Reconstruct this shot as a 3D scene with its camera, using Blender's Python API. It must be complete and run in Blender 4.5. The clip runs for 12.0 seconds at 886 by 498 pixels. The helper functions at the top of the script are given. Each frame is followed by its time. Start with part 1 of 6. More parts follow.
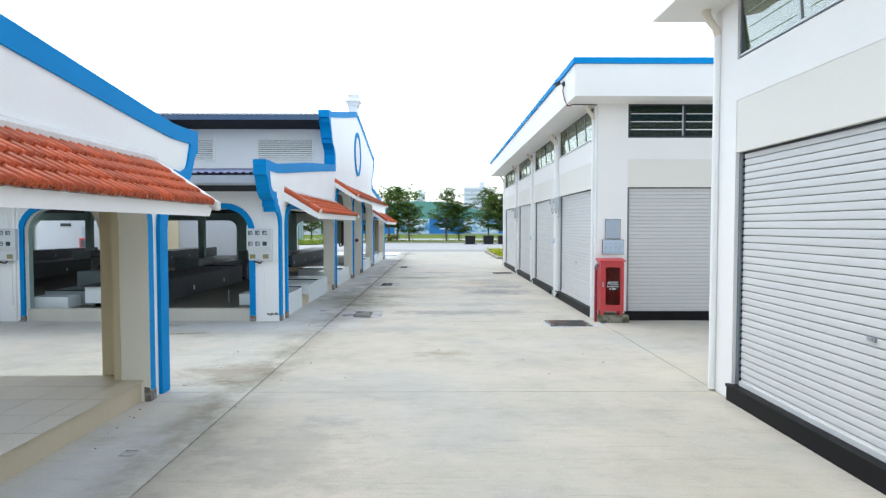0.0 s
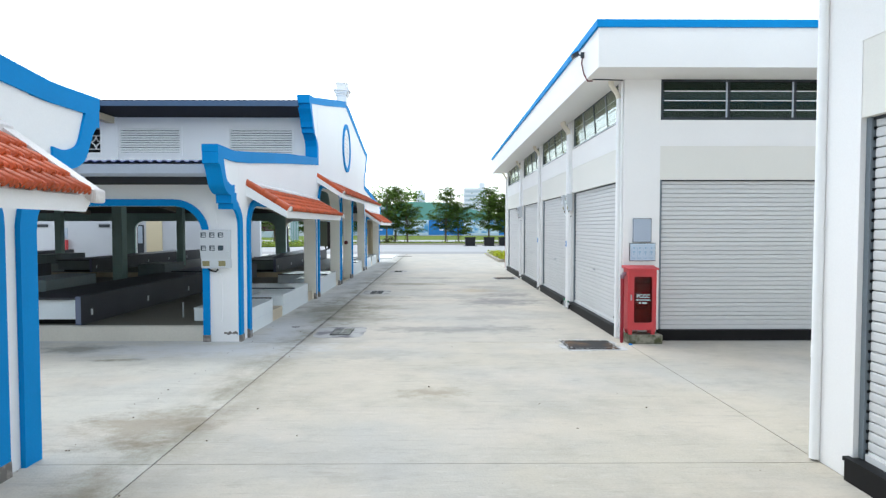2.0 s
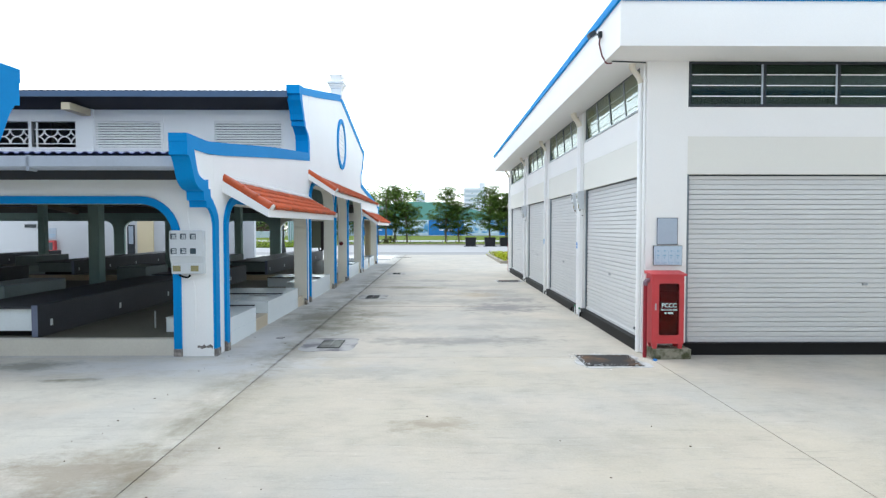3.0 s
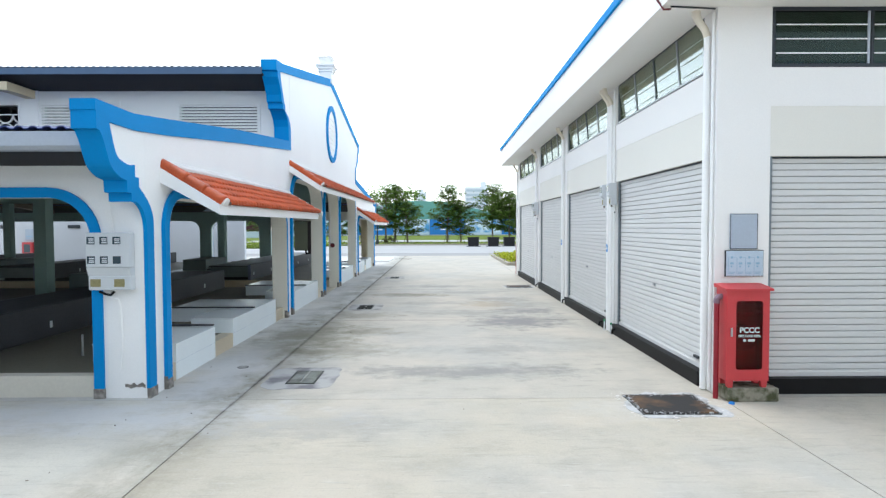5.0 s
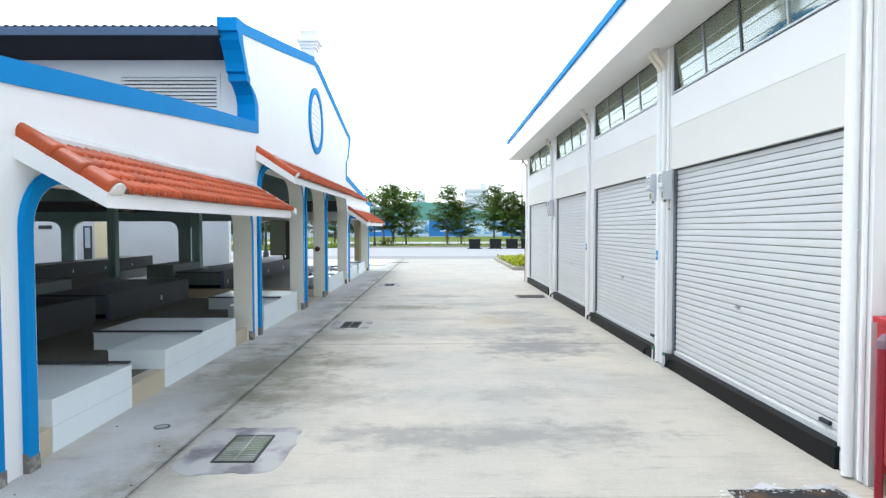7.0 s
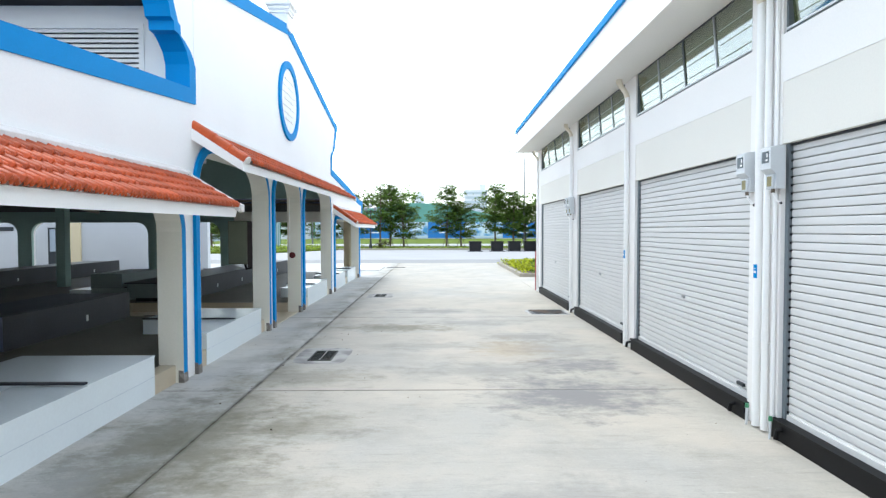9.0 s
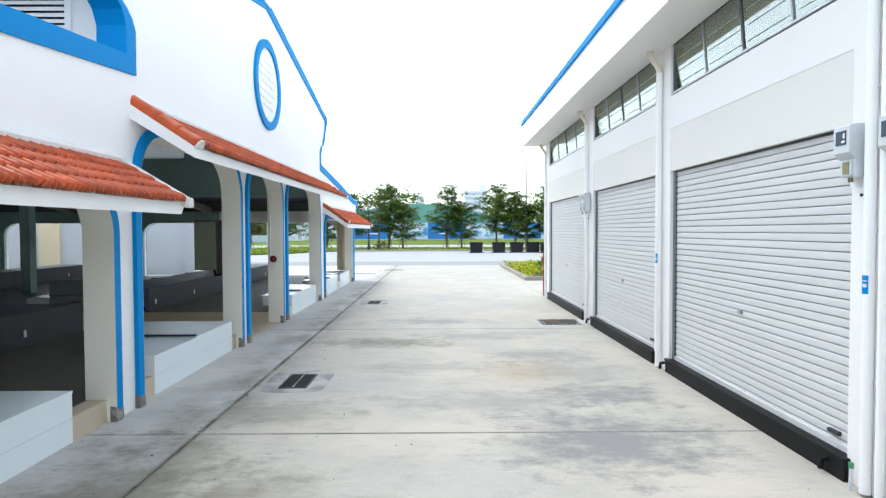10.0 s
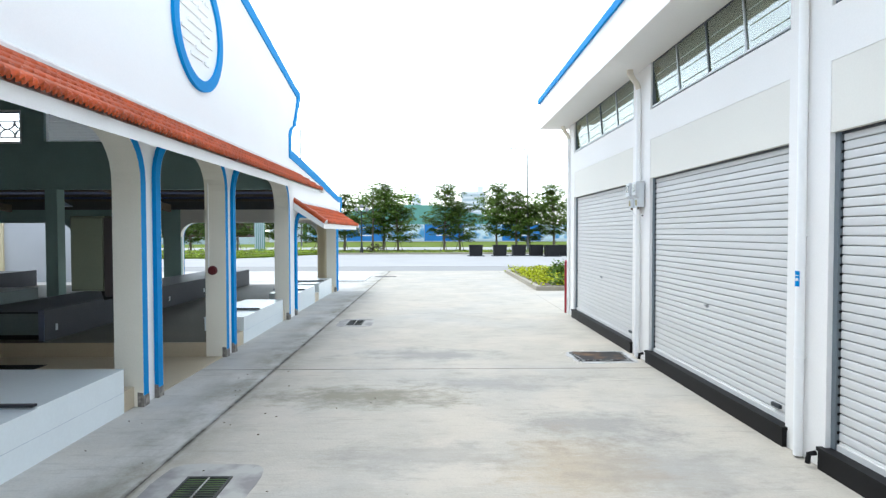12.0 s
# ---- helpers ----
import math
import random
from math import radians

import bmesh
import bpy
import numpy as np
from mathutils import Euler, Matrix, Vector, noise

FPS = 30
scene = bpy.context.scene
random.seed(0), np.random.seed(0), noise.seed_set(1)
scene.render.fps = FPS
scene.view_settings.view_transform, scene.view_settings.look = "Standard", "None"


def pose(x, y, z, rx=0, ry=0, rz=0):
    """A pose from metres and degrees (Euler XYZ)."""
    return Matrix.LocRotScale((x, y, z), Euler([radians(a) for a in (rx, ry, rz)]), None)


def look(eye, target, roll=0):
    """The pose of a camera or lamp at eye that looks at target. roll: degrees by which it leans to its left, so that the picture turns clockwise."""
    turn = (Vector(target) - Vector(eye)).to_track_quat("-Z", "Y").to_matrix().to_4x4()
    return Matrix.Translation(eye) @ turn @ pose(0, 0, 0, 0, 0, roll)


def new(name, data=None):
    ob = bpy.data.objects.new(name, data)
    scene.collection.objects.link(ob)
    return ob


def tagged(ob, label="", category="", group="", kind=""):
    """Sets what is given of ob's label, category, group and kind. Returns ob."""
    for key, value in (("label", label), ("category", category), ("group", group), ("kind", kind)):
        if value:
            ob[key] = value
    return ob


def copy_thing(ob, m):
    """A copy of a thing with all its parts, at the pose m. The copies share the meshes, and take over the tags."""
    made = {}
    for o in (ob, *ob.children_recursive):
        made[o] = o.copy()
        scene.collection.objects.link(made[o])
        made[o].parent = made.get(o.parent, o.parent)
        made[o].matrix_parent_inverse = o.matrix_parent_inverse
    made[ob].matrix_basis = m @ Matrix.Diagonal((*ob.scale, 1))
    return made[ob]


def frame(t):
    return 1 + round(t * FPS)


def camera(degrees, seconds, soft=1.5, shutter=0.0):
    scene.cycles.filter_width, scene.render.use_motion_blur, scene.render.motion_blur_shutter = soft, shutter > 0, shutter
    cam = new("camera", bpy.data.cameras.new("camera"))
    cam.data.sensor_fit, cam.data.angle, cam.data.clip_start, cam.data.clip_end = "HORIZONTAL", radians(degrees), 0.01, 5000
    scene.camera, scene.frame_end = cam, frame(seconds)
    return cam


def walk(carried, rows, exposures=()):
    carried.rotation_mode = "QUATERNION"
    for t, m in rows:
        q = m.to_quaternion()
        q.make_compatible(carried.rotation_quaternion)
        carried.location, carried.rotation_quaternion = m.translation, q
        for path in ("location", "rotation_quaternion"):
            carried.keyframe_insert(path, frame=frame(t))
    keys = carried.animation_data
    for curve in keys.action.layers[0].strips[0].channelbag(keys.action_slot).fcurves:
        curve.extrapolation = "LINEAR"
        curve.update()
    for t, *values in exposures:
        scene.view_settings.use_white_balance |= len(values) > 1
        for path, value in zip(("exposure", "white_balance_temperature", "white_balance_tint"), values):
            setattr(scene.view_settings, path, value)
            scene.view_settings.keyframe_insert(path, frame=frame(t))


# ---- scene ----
cam = camera(73.7, 12.0, soft=1.3)
PATH = [
    (0, (0.51, -0.987, 2.028), (0.526, 1.011, 1.952), 0.0),
    (0.5, (0.539, -0.459, 2.028), (0.555, 1.539, 1.951), 0.0),
    (1, (0.589, 0.083, 2.05), (0.605, 2.082, 1.975), 0.0),
    (1.5, (0.635, 0.633, 2.041), (0.65, 2.632, 1.968), -0.0),
    (2, (0.634, 1.205, 2.02), (0.65, 3.203, 1.948), 0.0),
    (2.5, (0.652, 1.782, 2.014), (0.666, 3.78, 1.943), -0.0),
    (3, (0.635, 2.364, 2.028), (0.651, 4.363, 1.956), -0.0),
    (5, (0.605, 4.622, 2.036), (0.617, 6.62, 1.962), -0.2),
    (5.5, (0.6, 5.204, 2.027), (0.611, 7.203, 1.955), -0.2),
    (6, (0.587, 5.837, 2.03), (0.6, 7.836, 1.96), -0.2),
    (6.5, (0.582, 6.5, 2.018), (0.595, 8.498, 1.948), -0.1),
    (7, (0.572, 7.186, 2.027), (0.586, 9.185, 1.958), -0.1),
    (9, (0.592, 10.012, 2.047), (0.609, 12.011, 1.983), -0.1),
    (9.5, (0.582, 10.819, 2.048), (0.601, 12.818, 1.985), -0.1),
    (10, (0.626, 11.615, 2.036), (0.642, 13.614, 1.975), -0.2),
    (10.5, (0.628, 12.452, 2.036), (0.645, 14.451, 1.975), -0.2),
    (11, (0.616, 13.309, 2.048), (0.637, 15.308, 1.988), -0.2),
    (11.5, (0.601, 14.186, 2.046), (0.625, 16.185, 1.988), -0.1),
    (12, (0.598, 15.06, 2.037), (0.625, 17.059, 1.982), -0.1),
]
walk(cam, [(t, look(eye, target, roll)) for t, eye, target, roll in PATH],
     exposures=[(0.0, 1.53, 6300, 5), (3.0, 1.53, 6300, 5), (7.0, 1.72, 6300, 5), (9.5, 1.80, 6300, 5), (12.0, 1.77, 6300, 5)])

# ---------------------------------------------------------------- world and sun
world = bpy.data.worlds.new("overcast_sky")
scene.world = world
world.use_nodes = True
wn, wl = world.node_tree.nodes, world.node_tree.links
sky = wn.new("ShaderNodeTexSky")
sky.sky_type, sky.sun_disc = "NISHITA", False
sky.sun_elevation, sky.sun_rotation = radians(62), radians(325)
sky.air_density, sky.dust_density, sky.ozone_density = 1.0, 0.6, 1.0
grey = wn.new("ShaderNodeHueSaturation")
grey.inputs["Saturation"].default_value = 0.38
cloud = wn.new("ShaderNodeTexNoise")
cloud.inputs["Scale"].default_value, cloud.inputs["Detail"].default_value = 2.2, 5.0
way = wn.new("ShaderNodeTexCoord")
flat = wn.new("ShaderNodeMapping")
flat.inputs["Scale"].default_value = (1.0, 1.0, 3.2)
ramp = wn.new("ShaderNodeMapRange")
ramp.inputs["From Min"].default_value, ramp.inputs["From Max"].default_value = 0.38, 0.62
ramp.inputs["To Min"].default_value, ramp.inputs["To Max"].default_value = 0.76, 1.10
mix = wn.new("ShaderNodeMix")
mix.data_type, mix.blend_type = "RGBA", "MULTIPLY"
mix.inputs["Factor"].default_value = 1.0
wl.new(way.outputs["Generated"], flat.inputs["Vector"])
wl.new(flat.outputs["Vector"], cloud.inputs["Vector"])
wl.new(cloud.outputs["Fac"], ramp.inputs["Value"])
wl.new(sky.outputs["Color"], grey.inputs["Color"])
wl.new(grey.outputs["Color"], mix.inputs["A"])
wl.new(ramp.outputs["Result"], mix.inputs["B"])
wl.new(mix.outputs["Result"], wn["Background"].inputs["Color"])
wn["Background"].inputs["Strength"].default_value = 0.15
sun_data = bpy.data.lights.new("sun", "SUN")
sun_data.energy, sun_data.angle, sun_data.color = 0.45, radians(25), (1.0, 0.97, 0.93)
sun = new("sun", sun_data)
sun.matrix_basis = look((-11.5, 9.6, 37), (0, 0, 0))


# ---------------------------------------------------------------- materials
def mat(name, rgb, rough=0.6, metal=0.0, var=0.06, scale=3.0, fine=40.0, bump=0.0, each=0.0, spec=0.5):
    """Painted, plastered or cast surface: two scales of variation, optional relief and shade from piece to piece."""
    m = bpy.data.materials.new(name)
    m.use_nodes = True
    n, l = m.node_tree.nodes, m.node_tree.links
    b = n["Principled BSDF"]
    b.inputs["Roughness"].default_value, b.inputs["Metallic"].default_value = rough, metal
    b.inputs["Specular IOR Level"].default_value = spec
    geo = n.new("ShaderNodeNewGeometry")
    big, small = n.new("ShaderNodeTexNoise"), n.new("ShaderNodeTexNoise")
    big.inputs["Scale"].default_value, big.inputs["Detail"].default_value = scale, 4
    small.inputs["Scale"].default_value, small.inputs["Detail"].default_value = fine, 3
    l.new(geo.outputs["Position"], big.inputs["Vector"])
    l.new(geo.outputs["Position"], small.inputs["Vector"])
    add = n.new("ShaderNodeMath")
    add.operation = "ADD"
    l.new(big.outputs["Fac"], add.inputs[0])
    l.new(small.outputs["Fac"], add.inputs[1])
    rng = n.new("ShaderNodeMapRange")
    rng.inputs["From Min"].default_value, rng.inputs["From Max"].default_value = 0.6, 1.4
    rng.inputs["To Min"].default_value, rng.inputs["To Max"].default_value = 1 - var, 1 + var
    l.new(add.outputs[0], rng.inputs["Value"])
    value = rng.outputs["Result"]
    if each:
        info = n.new("ShaderNodeObjectInfo")
        er = n.new("ShaderNodeMapRange")
        er.inputs["To Min"].default_value, er.inputs["To Max"].default_value = 1 - each, 1 + each
        l.new(info.outputs["Random"], er.inputs["Value"])
        mul = n.new("ShaderNodeMath")
        mul.operation = "MULTIPLY"
        l.new(value, mul.inputs[0])
        l.new(er.outputs["Result"], mul.inputs[1])
        value = mul.outputs[0]
    col = n.new("ShaderNodeMix")
    col.data_type, col.blend_type = "RGBA", "MULTIPLY"
    col.inputs["Factor"].default_value = 1.0
    col.inputs["A"].default_value = (*rgb, 1)
    l.new(value, col.inputs["B"])
    l.new(col.outputs["Result"], b.inputs["Base Color"])
    if bump:
        bp = n.new("ShaderNodeBump")
        bp.inputs["Strength"].default_value, bp.inputs["Distance"].default_value = bump, 0.01
        l.new(small.outputs["Fac"], bp.inputs["Height"])
        l.new(bp.outputs["Normal"], b.inputs["Normal"])
    return m


def concrete(name, rgb):
    """Pale cast concrete: mottled, streaked across the fall, dirty along the drain line, with single stains and specks."""
    m = mat(name, rgb, 0.85, 0, 0.08, 0.9, 45, 0.35, each=0.03)
    n, l = m.node_tree.nodes, m.node_tree.links
    b = n["Principled BSDF"]
    b.inputs["Specular IOR Level"].default_value = 0.3
    shade = b.inputs["Base Color"].links[0].from_socket
    geo = n.new("ShaderNodeNewGeometry")
    sep = n.new("ShaderNodeSeparateXYZ")
    l.new(geo.outputs["Position"], sep.inputs[0])

    def noise(scale, detail, rough, sx=1.0, sy=1.0, shift=0.0):
        mp = n.new("ShaderNodeMapping")
        mp.inputs["Scale"].default_value = (sx, sy, 1)
        mp.inputs["Location"].default_value = (shift, shift * 0.7, 0)
        l.new(geo.outputs["Position"], mp.inputs["Vector"])
        t = n.new("ShaderNodeTexNoise")
        t.inputs["Scale"].default_value, t.inputs["Detail"].default_value, t.inputs["Roughness"].default_value = scale, detail, rough
        l.new(mp.outputs["Vector"], t.inputs["Vector"])
        return t.outputs["Fac"]

    def span(value, lo, hi, a=0.0, z=1.0):
        r = n.new("ShaderNodeMapRange")
        for key, v in (("From Min", lo), ("From Max", hi), ("To Min", a), ("To Max", z)):
            r.inputs[key].default_value = v
        l.new(value, r.inputs["Value"])
        return r.outputs["Result"]

    def calc(op, p, q, add=None):
        c = n.new("ShaderNodeMath")
        c.operation = op
        for k, v in enumerate((p, q, add)):
            if isinstance(v, float):
                c.inputs[k].default_value = v
            elif v is not None:
                l.new(v, c.inputs[k])
        return c.outputs[0]

    def lay(factor, colour):
        mx = n.new("ShaderNodeMix")
        mx.data_type = "RGBA"
        mx.inputs["B"].default_value = (*colour, 1)
        l.new(factor, mx.inputs["Factor"])
        l.new(shade, mx.inputs["A"])
        return mx.outputs["Result"]

    streaks = noise(2.3, 14, 0.74, 0.85, 1.15)
    cloud = noise(1.1, 10, 0.68, 0.9, 1.1, 4.0)
    # cement-grey washes and faint mottling over the whole yard
    shade = lay(span(noise(0.36, 5, 0.55, 1, 1, 9.0), 0.46, 0.68, 0.0, 0.6), (0.40, 0.40, 0.385))
    shade = lay(span(cloud, 0.48, 0.70, 0.0, 0.34), (0.25, 0.235, 0.205))
    shade = lay(span(streaks, 0.52, 0.70, 0.0, 0.32), (0.24, 0.225, 0.195))
    shade = lay(span(noise(7.0, 6, 0.65, 0.8, 1.3, 2.0), 0.56, 0.74, 0.0, 0.3), (0.52, 0.51, 0.48))
    # broom marks and scuffs run across the yard; warm and cool blotches lie under them
    shade = lay(span(noise(0.7, 6, 0.6, 1, 1, 21.0), 0.48, 0.64, 0.0, 0.35), (0.60, 0.53, 0.44))
    shade = lay(span(noise(5.0, 9, 0.72, 0.28, 2.2, 13.0), 0.55, 0.68, 0.0, 0.38), (0.25, 0.24, 0.21))
    shade = lay(span(noise(9.0, 7, 0.7, 0.3, 2.6, 31.0), 0.58, 0.70, 0.0, 0.32), (0.66, 0.645, 0.60))
    shade = lay(span(noise(11.0, 5, 0.65, 0.14, 3.4, 17.0), 0.685, 0.73, 0.0, 0.6), (0.15, 0.14, 0.115))
    shade = lay(span(noise(34.0, 5, 0.7, 1, 1, 5.0), 0.54, 0.72, 0.0, 0.22), (0.22, 0.21, 0.185))
    # the drain line runs along x = -1.8: water carries dirt there
    side = calc("ABSOLUTE", calc("ADD", sep.outputs["X"], 1.95), None)
    belt = calc("MULTIPLY", span(side, 0.05, 0.6, 1.0, 0.0), span(noise(1.3, 10, 0.7, 1.2, 0.8, 1.0), 0.38, 0.62, 0.0, 0.7))
    shade = lay(belt, (0.195, 0.18, 0.125))
    seam = calc("ABSOLUTE", calc("ADD", sep.outputs["X"], 1.80), None)
    shade = lay(calc("MULTIPLY", calc("MULTIPLY", span(seam, 0.008, 0.05, 1.0, 0.0), span(sep.outputs["Y"], 9.5, 13.0, 0.12, 1.0)), span(noise(2.6, 8, 0.7, 1, 0.6, 6.0), 0.38, 0.58, 0.25, 0.95)), (0.09, 0.085, 0.07))
    cross = calc("ABSOLUTE", calc("ADD", sep.outputs["Y"], -17.52), None)
    shade = lay(calc("MULTIPLY", span(cross, 0.006, 0.035, 1.0, 0.0), span(noise(2.2, 8, 0.7, 0.6, 1, 11.0), 0.38, 0.60, 0.2, 0.85)), (0.11, 0.105, 0.09))
    cross = calc("ABSOLUTE", calc("ADD", sep.outputs["Y"], -23.86), None)
    shade = lay(calc("MULTIPLY", span(cross, 0.008, 0.03, 1.0, 0.0), span(noise(2.2, 8, 0.7, 0.6, 1, 14.0), 0.36, 0.58, 0.3, 0.9)), (0.12, 0.115, 0.10))
    # single stains and washes: x, y, half widths, strength, colour
    dark, brown, ash, pale = (0.15, 0.142, 0.095), (0.21, 0.165, 0.105), (0.235, 0.232, 0.222), (0.66, 0.67, 0.68)
    for x, y, rx, ry, k, col in (
            (-1.9, 15.6, 1.0, 2.0, 0.6, dark), (-0.9, 16.2, 0.7, 0.6, 0.4, dark), (-2.35, 7.15, 0.75, 0.6, 0.55, brown),
            (-0.3, 22.4, 1.3, 0.5, 0.65, dark), (0.5, 24.9, 1.3, 0.5, 0.6, ash), (2.3, 21.2, 0.9, 0.6, 0.6, ash),
            (2.3, 17.3, 1.1, 0.95, 0.85, (0.215, 0.21, 0.212)), (2.7, 18.9, 0.8, 0.5, 0.75, (0.215, 0.21, 0.212)), (-2.1, 4.3, 0.3, 2.2, 0.5, brown),
            (-0.9, 4.2, 0.8, 1.0, 0.4, ash), (-3.6, 10.95, 2.8, 0.6, 0.5, pale), (3.0, 11.2, 1.0, 0.5, 0.2, pale),
            (-5.4, 11.0, 0.7, 0.35, 0.6, dark), (-4.3, 10.2, 0.35, 0.12, 0.7, dark), (0.9, 12.9, 2.0, 0.4, 0.7, ash),
            (-2.4, 13.2, 0.5, 1.5, 0.5, pale), (-2.4, 3.6, 0.5, 1.6, 0.55, pale), (1.9, 20.1, 0.7, 0.9, 0.4, (0.42, 0.31, 0.18)),
            (0.6, 8.4, 0.5, 0.2, 0.45, brown), (-1.1, 14.4, 1.0, 0.7, 0.4, dark), (0.5, 20.4, 1.1, 0.35, 0.4, ash), (1.6, 14.4, 0.9, 0.4, 0.4, ash), (-0.6, 10.6, 0.9, 0.4, 0.35, ash), (-1.3, 18.2, 1.1, 0.5, 0.35, dark),
            (1.2, 18.6, 1.4, 0.5, 0.45, ash), (2.6, 20.0, 0.8, 1.0, 0.4, ash), (1.4, 23.0, 1.2, 0.5, 0.45, ash)):
        mp = n.new("ShaderNodeMapping")
        mp.inputs["Location"].default_value = (-x / rx, -y / ry, 0)
        mp.inputs["Scale"].default_value = (1 / rx, 1 / ry, 0)
        l.new(geo.outputs["Position"], mp.inputs["Vector"])
        ln = n.new("ShaderNodeVectorMath")
        ln.operation = "LENGTH"
        l.new(mp.outputs["Vector"], ln.inputs[0])
        # noise minus distance, so that the edge is ragged
        shade = lay(span(calc("MULTIPLY_ADD", ln.outputs["Value"], -0.26, streaks), 0.20, 0.42, 0.0, k), col)
    # dark grit and pale lime specks
    grit = noise(19.0, 3, 0.6, 0.8, 1.0, 3.0)
    shade = lay(span(grit, 0.735, 0.77, 0.0, 0.75), (0.10, 0.095, 0.085))
    shade = lay(span(grit, 0.27, 0.235, 0.0, 0.6), (0.66, 0.66, 0.65))
    l.new(shade, b.inputs["Base Color"])
    return m


def two_tone(name, a, b_col, scale, lo, hi, rough=0.8, metal=0.0, detail=6.0, bump=0.0):
    """Two colours broken up by noise: rust, moss, printed sheets, leaves."""
    m = bpy.data.materials.new(name)
    m.use_nodes = True
    n, l = m.node_tree.nodes, m.node_tree.links
    b = n["Principled BSDF"]
    b.inputs["Roughness"].default_value, b.inputs["Metallic"].default_value = rough, metal
    geo = n.new("ShaderNodeNewGeometry")
    t = n.new("ShaderNodeTexNoise")
    t.inputs["Scale"].default_value, t.inputs["Detail"].default_value = scale, detail
    l.new(geo.outputs["Position"], t.inputs["Vector"])
    r = n.new("ShaderNodeMapRange")
    r.inputs["From Min"].default_value, r.inputs["From Max"].default_value = lo, hi
    l.new(t.outputs["Fac"], r.inputs["Value"])
    c = n.new("ShaderNodeMix")
    c.data_type = "RGBA"
    c.inputs["A"].default_value, c.inputs["B"].default_value = (*a, 1), (*b_col, 1)
    l.new(r.outputs["Result"], c.inputs["Factor"])
    l.new(c.outputs["Result"], b.inputs["Base Color"])
    if bump:
        bp = n.new("ShaderNodeBump")
        bp.inputs["Strength"].default_value, bp.inputs["Distance"].default_value = bump, 0.02
        l.new(t.outputs["Fac"], bp.inputs["Height"])
        l.new(bp.outputs["Normal"], b.inputs["Normal"])
    return m


def foliage(name, rgb):
    """Leaves whose green varies from island to island; a little light passes through."""
    m = bpy.data.materials.new(name)
    m.use_nodes = True
    n, l = m.node_tree.nodes, m.node_tree.links
    b = n["Principled BSDF"]
    b.inputs["Roughness"].default_value = 0.6
    b.inputs["Specular IOR Level"].default_value = 0.2
    geo = n.new("ShaderNodeNewGeometry")
    hsv = n.new("ShaderNodeHueSaturation")
    hsv.inputs["Color"].default_value = (*rgb, 1)
    r = n.new("ShaderNodeMapRange")
    r.inputs["To Min"].default_value, r.inputs["To Max"].default_value = 0.35, 1.65
    l.new(geo.outputs["Random Per Island"], r.inputs["Value"])
    l.new(r.outputs["Result"], hsv.inputs["Value"])
    l.new(hsv.outputs["Color"], b.inputs["Base Color"])
    tr = n.new("ShaderNodeBsdfTranslucent")
    l.new(hsv.outputs["Color"], tr.inputs["Color"])
    ms = n.new("ShaderNodeMixShader")
    ms.inputs[0].default_value = 0.3
    l.new(b.outputs[0], ms.inputs[1])
    l.new(tr.outputs[0], ms.inputs[2])
    l.new(ms.outputs[0], n["Material Output"].inputs["Surface"])
    return m


def glass(name, rgb, rough=0.02, ior=1.5, tint_mix=0.0, tint=(0.3, 0.3, 0.3)):
    """Tinted pane: clear and mirroring by Fresnel, with a diffuse tint for the room's dull glow where asked."""
    m = bpy.data.materials.new(name)
    m.use_nodes = True
    n, l = m.node_tree.nodes, m.node_tree.links
    n.remove(n["Principled BSDF"])
    clear, shine, ms, fr = n.new("ShaderNodeBsdfTransparent"), n.new("ShaderNodeBsdfGlossy"), n.new("ShaderNodeMixShader"), n.new("ShaderNodeFresnel")
    clear.inputs["Color"].default_value = (*rgb, 1)
    shine.inputs["Roughness"].default_value = rough
    shine.inputs["Color"].default_value = (0.82, 0.87, 0.88, 1)
    fr.inputs["IOR"].default_value = ior
    l.new(fr.outputs[0], ms.inputs[0])
    l.new(clear.outputs[0], ms.inputs[1])
    l.new(shine.outputs[0], ms.inputs[2])
    out = ms.outputs[0]
    if tint_mix:
        tint_body, veil = n.new("ShaderNodeBsdfDiffuse"), n.new("ShaderNodeMixShader")
        tint_body.inputs["Color"].default_value = (*tint, 1)
        veil.inputs[0].default_value = tint_mix
        l.new(out, veil.inputs[1])
        l.new(tint_body.outputs[0], veil.inputs[2])
        out = veil.outputs[0]
    l.new(out, n["Material Output"].inputs["Surface"])
    return m


SHOP_WHITE = mat("cool_white_shop_paint", (0.875, 0.86, 0.835), 0.75, 0, 0.03, 0.7, 60, 0.05)
WHITE = mat("white_wall_paint", (0.90, 0.90, 0.89), 0.75, 0, 0.03, 0.7, 60, 0.05)
REVEAL = mat("pale_reveal_paint", (0.90, 0.865, 0.765), 0.75, 0, 0.04, 0.9, 60, 0.05)
CREAM = mat("cream_jamb_paint", (0.72, 0.62, 0.42), 0.75, 0, 0.04, 0.9, 60, 0.05)
ANNEX = mat("grey_white_render", (0.56, 0.58, 0.61), 0.85, 0, 0.05, 0.6, 40)
MORTAR = mat("white_mortar", (0.74, 0.71, 0.68), 0.9, 0, 0.12, 4, 40, 0.3)
BEIGE = mat("beige_header_paint", (0.785, 0.765, 0.70), 0.8, 0, 0.03, 0.6, 60)
BLUE = mat("sky_blue_trim_paint", (0.004, 0.245, 0.605), 0.7, 0, 0.06, 1.5, 50, 0.05, spec=0.2)
TERRACOTTA = mat("orange_roof_tile_clay", (0.47, 0.078, 0.017), 0.42, 0, 0.24, 6, 70, 0.15, each=0.18, spec=0.35)
